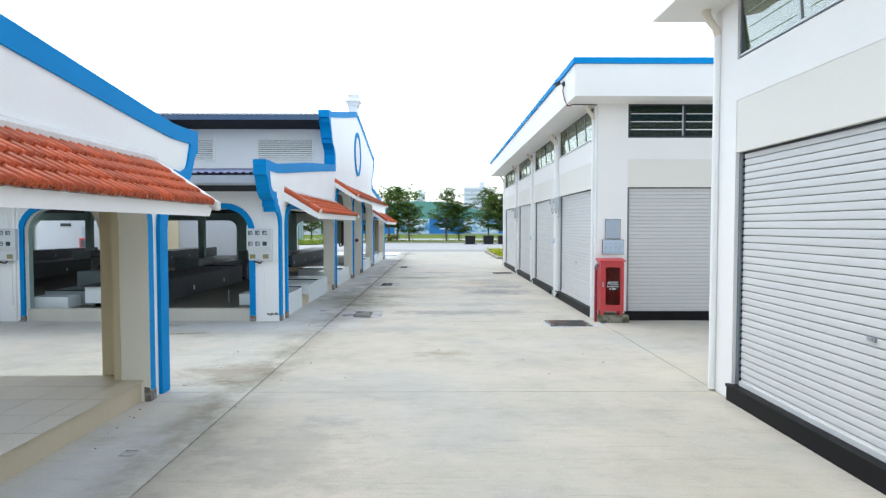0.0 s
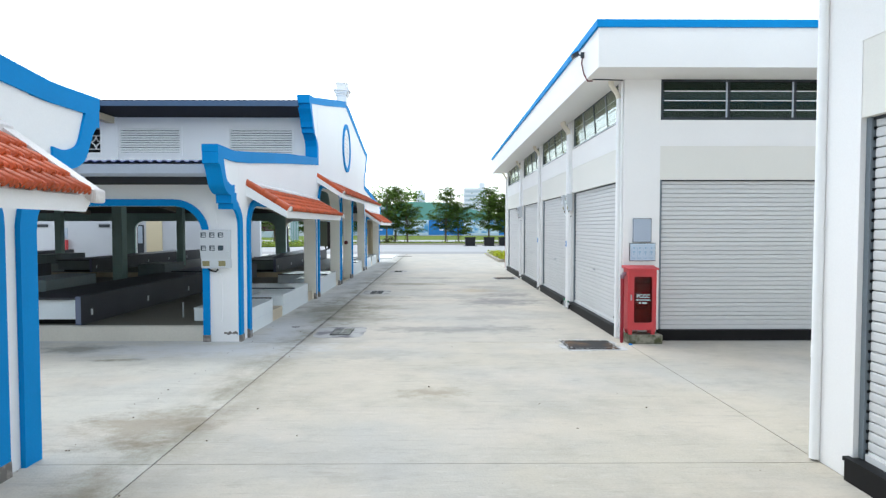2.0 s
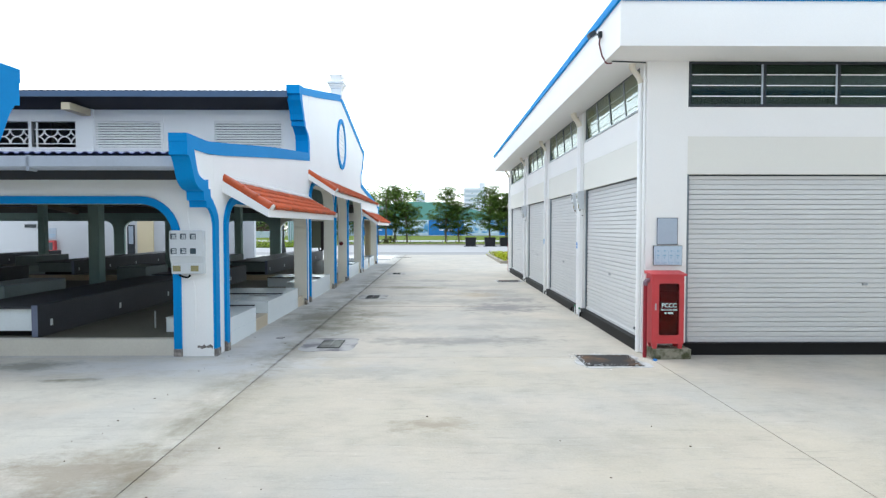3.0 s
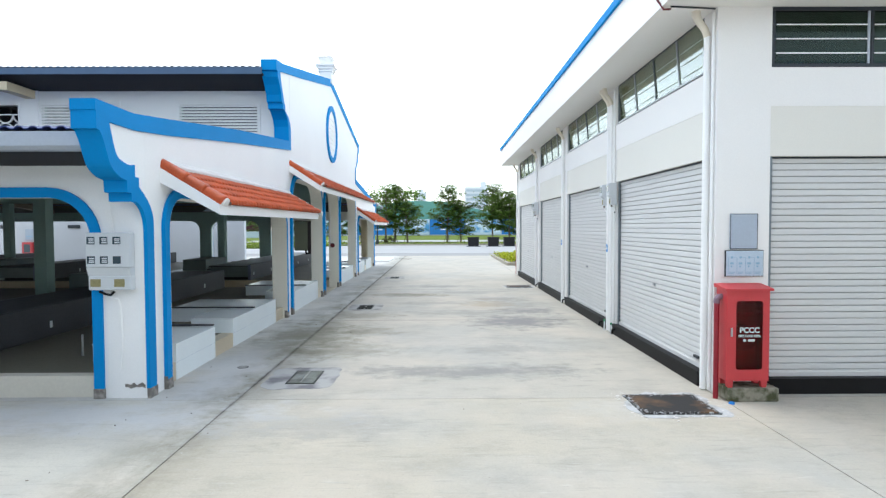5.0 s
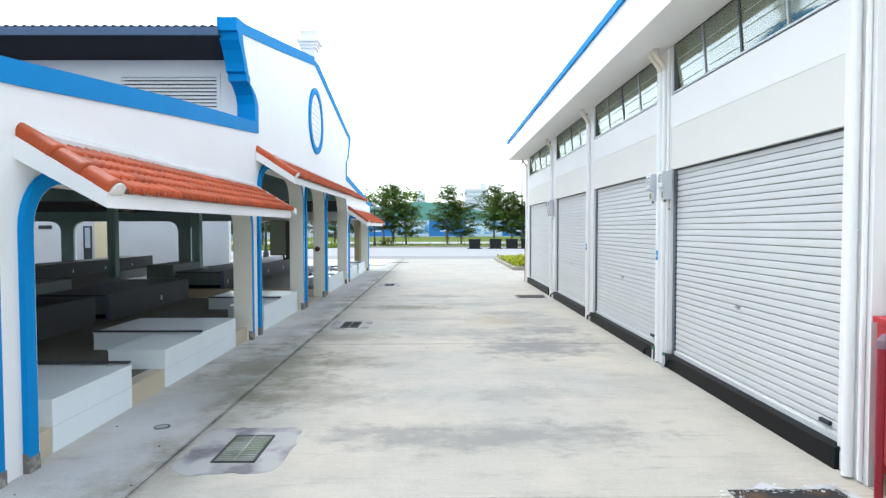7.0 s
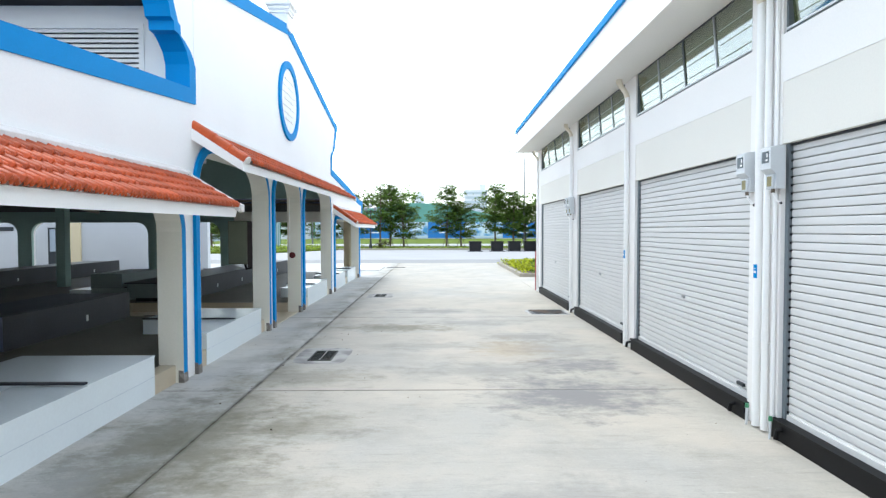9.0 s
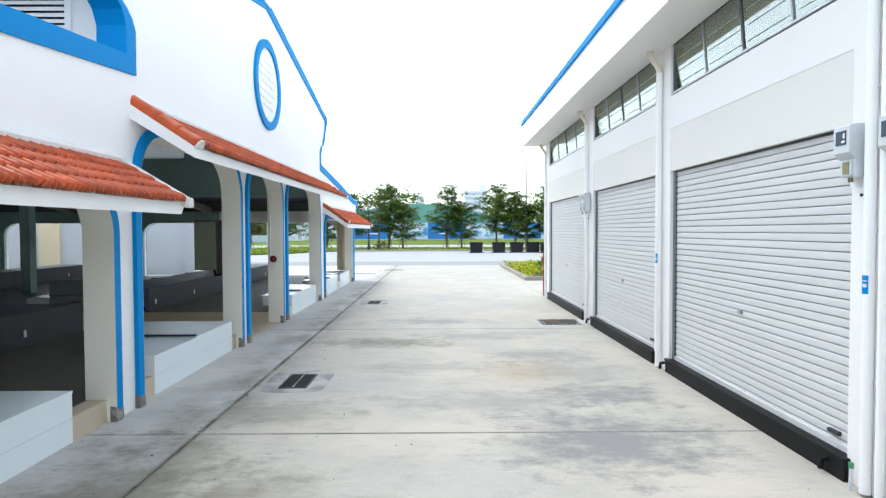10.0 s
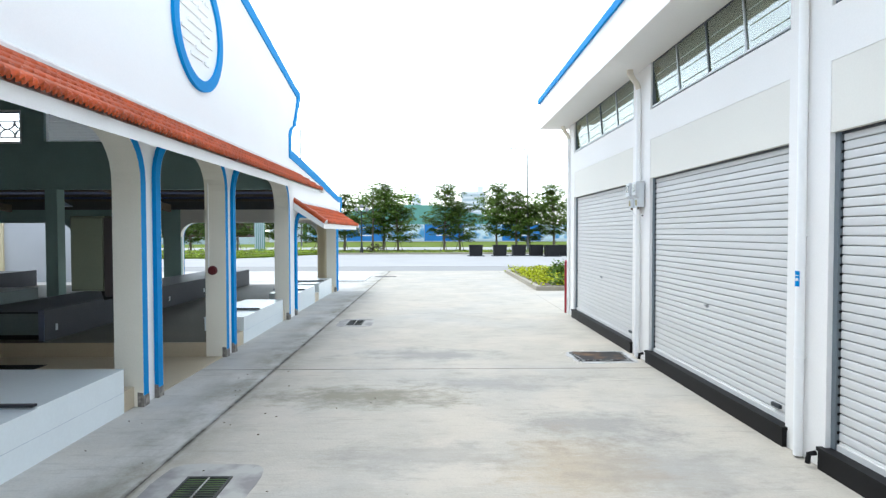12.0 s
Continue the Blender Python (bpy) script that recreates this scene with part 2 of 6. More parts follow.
SHUTTER = mat("pale_grey_shutter_steel", (0.655, 0.655, 0.645), 0.6, 0.0, 0.03, 1.2, 40, each=0.02, spec=0.3)
# backing colour carries the shade seen in the gaps between slats
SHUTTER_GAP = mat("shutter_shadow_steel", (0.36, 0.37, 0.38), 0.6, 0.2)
STEEL = mat("galvanised_steel", (0.42, 0.44, 0.46), 0.45, 0.6, 0.1, 3, 50)
GUIDE = mat("blue_grey_guide_steel", (0.19, 0.225, 0.25), 0.5, 0.3, 0.08, 3, 40)
BLACK = mat("black_plinth_tile", (0.006, 0.006, 0.007), 0.55, 0, 0.2, 3, 40, spec=0.22)
FRAME = mat("charcoal_window_aluminium", (0.035, 0.042, 0.05), 0.45, 0.0, spec=0.3)
PVC = mat("white_pvc_pipe", (0.93, 0.93, 0.92), 0.5, 0, 0.02, 2, 20)
BEIGE_PVC = mat("beige_elbow_pvc", (0.78, 0.72, 0.60), 0.5, 0, 0.05, 4, 20)
# olive diffuse share stands for light coming through from inside
GLASS = glass("greenish_window_glass", (0.86, 0.91, 0.56), 0.05, 4.2, 0.20, (0.17, 0.20, 0.05))
BLADE_EDGE = mat("pale_green_glass_edge", (0.56, 0.62, 0.52), 0.3)
GLASS_DARK = glass("dark_green_window_glass", (0.36, 0.47, 0.40), 0.06, 1.35, 0.10, (0.09, 0.13, 0.105))
DARK_ROOF = mat("dark_grey_metal_roof", (0.07, 0.08, 0.10), 0.45, 0.4, 0.12, 2, 30)
SASH = mat("slate_window_aluminium", (0.12, 0.14, 0.155), 0.45, 0.0, spec=0.3)
FASCIA = mat("slate_blue_eave_board", (0.065, 0.12, 0.21), 0.6, 0, 0.1)
# near black: the shade under the eaves is put into this colour
SOFFIT_SHADE = mat("shaded_eave_soffit", (0.016, 0.016, 0.019), 0.8)
GREY_STEEL = mat("dull_grey_roof_steel", (0.13, 0.13, 0.125), 0.7, 0, 0.15, 2, 20)
RAFTER = mat("dusty_brown_roof_steel", (0.16, 0.13, 0.095), 0.7, 0, 0.2, 2, 20)
BLUE_ROOF = mat("deep_blue_metal_roof", (0.03, 0.05, 0.16), 0.4, 0.3)
GUTTER = mat("light_grey_gutter_metal", (0.43, 0.47, 0.53), 0.45, 0.2, 0.06)
TEAL = mat("grey_green_column_paint", (0.31, 0.44, 0.40), 0.75, 0, 0.05)
TILE_WHITE = mat("white_stall_tile", (0.83, 0.89, 0.91), 0.22, 0, 0.03, 2, 30)
TILE_GREY = mat("grey_counter_tile", (0.28, 0.33, 0.325), 0.45, 0, 0.08, 2, 30)
TILE_DARK = mat("dark_grey_stall_tile", (0.044, 0.046, 0.054), 0.5, 0, 0.2, 2, 30, spec=0.3)
STALL_FACE = mat("grey_green_stall_tile", (0.15, 0.19, 0.19), 0.45, 0, 0.1, 2, 30)
# lighter blue-grey stands for daylight on the dark panel's end
END_LIT = mat("lit_blue_grey_end", (0.16, 0.185, 0.27), 0.45, 0, 0.08, 2, 30)
SILL_STONE = mat("pale_beige_sill", (0.66, 0.625, 0.54), 0.6, 0, 0.06, 1.5, 30)
TILE_BEIGE = mat("beige_floor_tile", (0.56, 0.48, 0.35), 0.35, 0, 0.06, 1.5, 30, each=0.05)
# brown floor, with part of the interior's dimness put into the colour
HALL_FLOOR = mat("dimmed_brown_hall_floor", (0.15, 0.142, 0.108), 0.65, 0, 0.15, 0.8, 20)
RED = mat("red_enamel", (0.54, 0.045, 0.053), 0.4, 0, 0.08, 5, 60)
RED_DARK = mat("dark_red_pipe_paint", (0.28, 0.010, 0.024), 0.4, 0, 0.1)
RED_GLASS = glass("smoky_cabinet_glass", (0.70, 0.30, 0.30), 0.04, 1.3)
ELBOW = mat("dull_mauve_fitting", (0.22, 0.14, 0.18), 0.5, 0, 0.15, 8, 40)
BELL_RED = mat("dull_dark_red_enamel", (0.11, 0.008, 0.012), 0.5)
MOSS = two_tone("mossy_concrete", (0.27, 0.255, 0.20), (0.07, 0.075, 0.035), 9, 0.38, 0.60, 0.95, bump=0.4)
RUST = two_tone("rusty_black_plate", (0.018, 0.017, 0.017), (0.13, 0.07, 0.03), 2.6, 0.49, 0.66, 0.8, 0.1, bump=0.2)
CEMENT = two_tone("trowelled_cement_patch", (0.40, 0.395, 0.37), (0.24, 0.23, 0.225), 3.2, 0.42, 0.62, 0.9, bump=0.3)
PALE_CEMENT = two_tone("pale_cement_rim", (0.50, 0.505, 0.51), (0.33, 0.325, 0.31), 5.0, 0.42, 0.66, 0.9, bump=0.3)
BLOTCHED = two_tone("blotched_cement_patch", (0.385, 0.38, 0.37), (0.165, 0.16, 0.17), 2.6, 0.44, 0.62, 0.9, bump=0.3)
PATCH_EDGE = two_tone("dirty_patch_edge", (0.27, 0.26, 0.25), (0.10, 0.095, 0.10), 4.0, 0.36, 0.56, 0.95, bump=0.3)
FOOT = two_tone("grey_worn_plinth", (0.17, 0.155, 0.14), (0.35, 0.32, 0.29), 14, 0.45, 0.65)
GRATE = mat("dark_cast_iron_grate", (0.06, 0.062, 0.06), 0.6, 0.5, 0.2, 8, 50)
PIT = two_tone("drain_pit_moss", (0.03, 0.04, 0.025), (0.10, 0.16, 0.055), 4, 0.38, 0.56, 0.95)
PIT_GREEN = two_tone("weedy_drain_pit", (0.20, 0.23, 0.20), (0.13, 0.21, 0.06), 5, 0.40, 0.58, 0.95)
BOX_GREY = mat("pale_grey_plastic", (0.62, 0.65, 0.67), 0.4, 0, 0.03)
BOX_DARK = mat("dark_meter_glass", (0.05, 0.075, 0.095), 0.2)
BRASS = mat("ochre_terminal_cover", (0.27, 0.24, 0.11), 0.5, 0, 0.2, 20, 60)
SIGN_GREY = mat("blue_grey_sign_plate", (0.40, 0.465, 0.55), 0.4)
SIGN_PALE = mat("pale_blue_sign_print", (0.49, 0.60, 0.70), 0.4)
SIGN_INK = mat("blue_sign_ink", (0.28, 0.46, 0.60), 0.5)
LETTER = mat("white_letter_print", (0.8, 0.8, 0.8), 0.5)
GREEN_PIPE = mat("green_stub_pipe", (0.05, 0.25, 0.12), 0.5)
CONCRETE = concrete("beige_cast_concrete", (0.455, 0.425, 0.367))
CONCRETE_GREY = concrete("grey_cast_concrete", (0.575, 0.562, 0.525))
CONCRETE_TAN = concrete("tan_cast_concrete", (0.475, 0.435, 0.357))
CONCRETE_SAND = concrete("sandy_cast_concrete", (0.575, 0.55, 0.478))
JOINT = mat("dark_joint_dirt", (0.11, 0.10, 0.085), 0.95)
ASPHALT = mat("pale_road_concrete", (0.385, 0.385, 0.385), 0.9, 0, 0.07, 0.3, 10, spec=0.3)
GUTTER_STRIP = mat("grey_road_gutter", (0.28, 0.28, 0.275), 0.9, 0, 0.05, 0.3, 10)
GRASS = two_tone("verge_grass", (0.075, 0.125, 0.010), (0.14, 0.18, 0.016), 1.2, 0.35, 0.65, 0.9)
GRASS.node_tree.nodes["Principled BSDF"].inputs["Specular IOR Level"].default_value = 0.1
EARTH = mat("far_ground", (0.22, 0.22, 0.16), 0.95, 0, 0.1, 0.2, 2)
HOARD_BLUE = mat("bright_blue_hoarding", (0.012, 0.18, 0.54), 0.5, 0, 0.05, 0.5, 4)
HOARD_PRINT = two_tone("blue_and_white_printed_hoarding", (0.60, 0.72, 0.82), (0.08, 0.30, 0.58), 0.5, 0.46, 0.60, 0.5)
SHED = mat("teal_metal_shed_sheet", (0.12, 0.32, 0.265), 0.6, 0, 0.06, 0.3, 2)
LEAF = foliage("tree_leaf", (0.105, 0.175, 0.03))
HEDGE_LEAF = foliage("yellow_green_shrub_leaf", (0.36, 0.40, 0.02))
BUSH_LEAF = foliage("dark_bush_leaf", (0.075, 0.075, 0.03))
LOW_LEAF = foliage("low_hedge_leaf", (0.25, 0.33, 0.045))
BARK = mat("grey_brown_bark", (0.14, 0.11, 0.08), 0.95, 0, 0.2, 3, 20, 0.5)
LAMP_BLACK = mat("black_lamp_post_paint", (0.015, 0.02, 0.02), 0.4, 0.2)
LAMP_GREY = mat("weathered_grey_lamp_pole", (0.16, 0.17, 0.18), 0.5, 0.3)
GLOBE = mat("smoked_lamp_globe", (0.22, 0.23, 0.24), 0.3)
PLANTER = mat("black_planter_plastic", (0.012, 0.012, 0.014), 0.6, 0, 0.2, spec=0.25)
FAR_WHITE = mat("far_white_render", (0.66, 0.70, 0.74), 0.8)
FAR_GLASS = mat("far_blue_glass", (0.44, 0.53, 0.60), 0.3)
KERB = mat("beige_kerb_stone", (0.33, 0.30, 0.24), 0.85, 0, 0.08, 2, 20, 0.1, each=0.05)

# ---------------------------------------------------------------- helpers for building
PLACE = {}


def thing(name, x=0, y=0, z=0, label="", category="", group="", kind=""):
    e = new(name)
    e.empty_display_size = 0.2
    e.matrix_basis = Matrix.Translation((x, y, z))
    PLACE[e] = e.matrix_basis.copy()
    return tagged(e, label, category, group, kind)


def under(ob, parent):
    ob.parent = parent
    ob.matrix_parent_inverse = PLACE[parent].inverted()


def part(name, bm, material, parent=None, label="", m=None, smooth=False):
    """Links a bmesh, or a mesh that is already made, as ONE mesh object."""
    if isinstance(bm, bpy.types.Mesh):
        me = bm
    else:
        bmesh.ops.recalc_face_normals(bm, faces=bm.faces)
        me = bpy.data.meshes.new(name)
        bm.to_mesh(me)
        bm.free()
        me.materials.append(material)
        if smooth:
            me.polygons.foreach_set("use_smooth", [len(p.vertices) < 5 for p in me.polygons])
    ob = new(name, me)
    ob.matrix_basis = m or Matrix()
    PLACE[ob] = ob.matrix_basis.copy()
    if parent:
        under(ob, parent)
    if label:
        ob["label"] = label
    return ob


def solo(name, bm, material, label, category, group="", kind="", m=None):
    return tagged(part(name, bm, material, None, "", m), label, category, group, kind)


def box(bm, x0, x1, y0, y1, z0, z1):
    v = [bm.verts.new((x, y, z)) for x in (x0, x1) for y in (y0, y1) for z in (z0, z1)]
    for q in ((0, 1, 3, 2), (4, 6, 7, 5), (0, 4, 5, 1), (2, 3, 7, 6), (0, 2, 6, 4), (1, 5, 7, 3)):
        bm.faces.new([v[i] for i in q])
    return bm


def boxes(*rows):
    bm = bmesh.new()
    for r in rows:
        box(bm, *r)
    return bm


def soft_box(x0, x1, y0, y1, z0, z1, r=0.01, seg=2):
    bm = boxes((x0, x1, y0, y1, z0, z1))
    bmesh.ops.bevel(bm, geom=bm.edges[:], offset=r, segments=seg, affect="EDGES", profile=0.5)
    return bm


def prism(bm, outline, axis, a, b):
    """A flat outline (two coordinates in the order of the other axes) drawn out along axis from a to b."""
    def at(p, w):
        return {"x": (w, p[0], p[1]), "y": (p[0], w, p[1]), "z": (p[0], p[1], w)}[axis]
    lo, hi = [bm.verts.new(at(p, a)) for p in outline], [bm.verts.new(at(p, b)) for p in outline]
    bm.faces.new(lo), bm.faces.new(hi[::-1])
    for i in range(len(outline)):
        j = (i + 1) % len(outline)
        bm.faces.new((lo[i], hi[i], hi[j], lo[j]))
    return bm


def ribbon(bm, inner, outer, axis, a, b):
    """The band between two lines of equally many points, drawn out along axis from a to b."""
    for i in range(len(inner) - 1):
        prism(bm, [inner[i], outer[i], outer[i + 1], inner[i + 1]], axis, a, b)
    bmesh.ops.remove_doubles(bm, verts=bm.verts[:], dist=0.0004)
    return bm


def tube(path, radius, sides=10, closed_ends=True):
    """A round pipe along a path of points; radius may be one number or one per point."""
    bm = bmesh.new()
    pts = [Vector(p) for p in path]
    rad = radius if isinstance(radius, (list, tuple)) else [radius] * len(pts)
    rings, up = [], None
    for i, p in enumerate(pts):
        d = (pts[min(i + 1, len(pts) - 1)] - pts[max(i - 1, 0)]).normalized()
        side = d.cross(Vector((0.3, 0.2, 1)) if abs(d.z) < 0.9 else Vector((1, 0.1, 0))).normalized()
        if up is not None and side.dot(up) < 0:
            side = -side
        up = side
        other = d.cross(side)
        rings.append([bm.verts.new(p + rad[i] * (math.cos(2 * math.pi * k / sides) * side + math.sin(2 * math.pi * k / sides) * other)) for k in range(sides)])
    for r0, r1 in zip(rings, rings[1:]):
        for k in range(sides):
            bm.faces.new((r0[k], r0[(k + 1) % sides], r1[(k + 1) % sides], r1[k]))
    if closed_ends:
        bm.faces.new(rings[0][::-1]), bm.faces.new(rings[-1])
    return bm


def merge(target, source):
    me = bpy.data.meshes.new("scratch")
    source.to_mesh(me)
    source.free()
    target.from_mesh(me)
    bpy.data.meshes.remove(me)
    return target


def arc(cy, cz, r, a0, a1, n=8):
    return [(cy + r * math.cos(radians(a0 + (a1 - a0) * i / n)), cz + r * math.sin(radians(a0 + (a1 - a0) * i / n))) for i in range(n + 1)]


def arch_line(a, b, top, r, grow=0.0, foot=0.0):
    """The edge of an opening from a to b with rounded upper corners, from foot to foot."""
    a, b, top, r = a - grow, b + grow, top + grow, r + grow
    return [(a, foot), *arc(a + r, top - r, r, 180, 90), *arc(b - r, top - r, r, 90, 0), (b, foot)]


def level(line, y):
    """Height of a profile line at y."""
    return float(np.interp(y, [p[0] for p in line], [p[1] for p in line]))


# ---------------------------------------------------------------- ground
solo("ground", boxes((-400, 400, -60, 46.6, -0.3, -0.03)), JOINT, "", "", kind="structure")
solo("ground_beyond", boxes((-400, 400, 71.0, 900, -0.3, 0.02)), EARTH, "", "", kind="structure")
solo("road", boxes((-400, 400, 50.8, 71.0, -0.3, 0.0)), ASPHALT, "", "", kind="structure")
solo("road_gutter", boxes((-400, 400, 46.6, 50.8, -0.3, -0.012)), GUTTER_STRIP, "", "", kind="structure")
solo("road_kerb", boxes((-400, 400, 70.8, 71.2, -0.2, 0.16)), KERB, "", "", kind="structure")

# ---------------------------------------------------------------- shop building with roller shutters
FACE, FRONT, END = 3.93, 11.73, 29.75
BAYS = ((12.09, 15.75), (16.32, 20.02), (20.60, 24.20), (24.98, 29.2))
SILL, HEAD, BAND, WIN0, WIN1 = 0.195, 2.875, 3.47, 3.93, 4.66
BACK = 13.2
shop = thing("shop_building", 8.5, 20, 0, "long white rendered shop building with roller shutters and blue roof edge", "building", "rows of shops")

edges = [FRONT, *[e for b in BAYS for e in b], END]
for a, b in zip(edges[0::2], edges[1::2]):
    part("pillar", boxes((FACE, FACE + 0.22, a, b, 0, 5.0)), SHOP_WHITE, shop)
for a, b in BAYS:
    part("spandrel", boxes((FACE, FACE + 0.22, a, b, BAND, WIN0)), SHOP_WHITE, shop)
    part("lintel", boxes((FACE, FACE + 0.22, a, b, WIN1, 5.0)), SHOP_WHITE, shop)
FX = ((4.58, 8.23), (8.95, 12.6))
for a, b in ((FACE + 0.22, 4.58), (8.23, 8.95), (12.6, BACK)):
    part("pillar", boxes((a, b, FRONT, FRONT + 0.22, 0, 5.0)), SHOP_WHITE, shop)
for a, b in FX:
    part("spandrel", boxes((a, b, FRONT, FRONT + 0.22, BAND, WIN0)), SHOP_WHITE, shop)
    part("lintel", boxes((a, b, FRONT, FRONT + 0.22, WIN1, 5.0)), SHOP_WHITE, shop)
part("back_wall", boxes((BACK, BACK + 0.22, FRONT, END, 0, 3.9)), SHOP_WHITE, shop)
part("back_lintel", boxes((BACK, BACK + 0.22, FRONT, END, 4.7, 5.0)), SHOP_WHITE, shop)
part("end_wall", boxes((FACE + 0.22, BACK, END - 0.22, END, 0, 5.0)), SHOP_WHITE, shop)
part("floor_slab", boxes((FACE + 0.1, BACK, FRONT + 0.1, END - 0.1, 0, 0.15)), TILE_BEIGE, shop)
part("ceiling", boxes((FACE + 0.22, BACK, FRONT + 0.22, END - 0.22, 4.86, 4.9)), SHOP_WHITE, shop)
part("partition_wall", boxes((9.0, 9.15, FRONT + 0.22, END - 0.22, 0.15, 3.6)), SHOP_WHITE, shop)

# roof: overhanging slab with a white fascia and a blue coping
RX, RY0, RY1, RB = 3.25, 10.93, END + 0.3, BACK + 0.9
roof = boxes((RX + 0.12, RB - 0.12, RY0 + 0.12, RY1 - 0.12, 4.98, 5.06))
part("roof", roof, DARK_ROOF, shop)
ring_out = [(RX, RY0), (RB, RY0), (RB, RY1), (RX, RY1)]
ring_in = [(RX + 0.12, RY0 + 0.12), (RB - 0.12, RY0 + 0.12), (RB - 0.12, RY1 - 0.12), (RX + 0.12, RY1 - 0.12)]
for i in range(4):
    j = (i + 1) % 4
    part("fascia", prism(bmesh.new(), [ring_out[i], ring_out[j], ring_in[j], ring_in[i]], "z", 4.64, 5.28), SHOP_WHITE, shop)
out2 = [(RX - 0.04, RY0 - 0.04), (RB + 0.04, RY0 - 0.04), (RB + 0.04, RY1 + 0.04), (RX - 0.04, RY1 + 0.04)]
for i in range(4):
    j = (i + 1) % 4
    part("coping", prism(bmesh.new(), [out2[i], out2[j], ring_in[j], ring_in[i]], "z", 5.28, 5.40), BLUE, shop, "blue painted roof edge")
wall_ring = [(FACE, FRONT), (BACK + 0.22, FRONT), (BACK + 0.22, END), (FACE, END)]
for i in range(4):
    j = (i + 1) % 4
    part("soffit", prism(bmesh.new(), [ring_in[i], ring_in[j], wall_ring[j], wall_ring[i]], "z", 4.643, 4.72), SHOP_WHITE, shop)

SLATS = 34
slat_meshes = {}


def slat_mesh(width):
    if width not in slat_meshes:
        h = (HEAD - SILL) / SLATS
        side = [(0.0, 0.0), (-0.008, 0.002), (-0.0115, 0.009), (-0.0125, 0.034), (-0.0115, 0.062), (-0.008, 0.072), (0.002, 0.0755), (0.004, 0.0755), (0.004, 0.0)]
        bm = prism(bmesh.new(), [(p[0], p[1] * h / 0.0812) for p in side], "x", -width / 2, width / 2)
        bmesh.ops.recalc_face_normals(bm, faces=bm.faces)
        me = bpy.data.meshes.new("slat")
        bm.to_mesh(me)
        bm.free()
        me.materials.append(SHUTTER)
        slat_meshes[width] = me
    return slat_meshes[width]


def roller_shutter(x, y, width, turn, handle):
    """A lowered roller shutter: side guides and bottom bar, curtain backing darkened for the shade between slats,
    slats, handle and lock.
    """
    m = pose(x, y, 0, 0, 0, turn)
    w = width / 2
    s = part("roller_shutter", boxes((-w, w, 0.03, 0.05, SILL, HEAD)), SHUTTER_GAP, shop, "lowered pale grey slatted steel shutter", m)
    for g in (-w, w - 0.052):
        part("guide", boxes((g, g + 0.052, -0.03, 0.029, SILL, HEAD)), GUIDE, s, "dark grey side guide", m)
    # solid dark strip in place of the shaded slot
    part("slot", boxes((-w + 0.052, w - 0.052, -0.012, 0.02, HEAD - 0.024, HEAD)), FRAME, s, "dark strip for the shade in the slot above the curtain", m)
    inner = round(width - 0.128, 3)
    h = (HEAD - SILL) / SLATS
    for i in range(SLATS):
        part("slat", slat_mesh(inner), SHUTTER, s, "", m @ Matrix.Translation((0, 0.012, SILL + i * h)))
    for g in (-w + 0.0525, w - 0.0635):
        locks = part("end_lock", boxes(*[(g, g + 0.011, -0.012, 0.012, SILL + (i + 0.74) * h, SILL + (i + 1.02) * h) for i in range(SLATS - 1)]), BLACK, s, "black slat end locks", m)
        locks["kind"] = "stuff"
    part("bottom_bar", boxes((-w + 0.065, w - 0.065, -0.022, 0.01, SILL - 0.002, SILL + 0.05)), SHUTTER, s, "", m)
    hx = handle * w
    part("lock", boxes((hx - 0.04, hx + 0.02, -0.022, 0.0, 1.105, 1.135), (hx + 0.032, hx + 0.043, -0.022, 0.0, 1.10, 1.14)), STEEL, s, "small steel lock plate", m)
    part("bottom_handle", boxes((w - 0.32, w - 0.18, -0.03, 0.0, 0.30, 0.335)), FRAME, s, "black bottom handle", m)
    return s


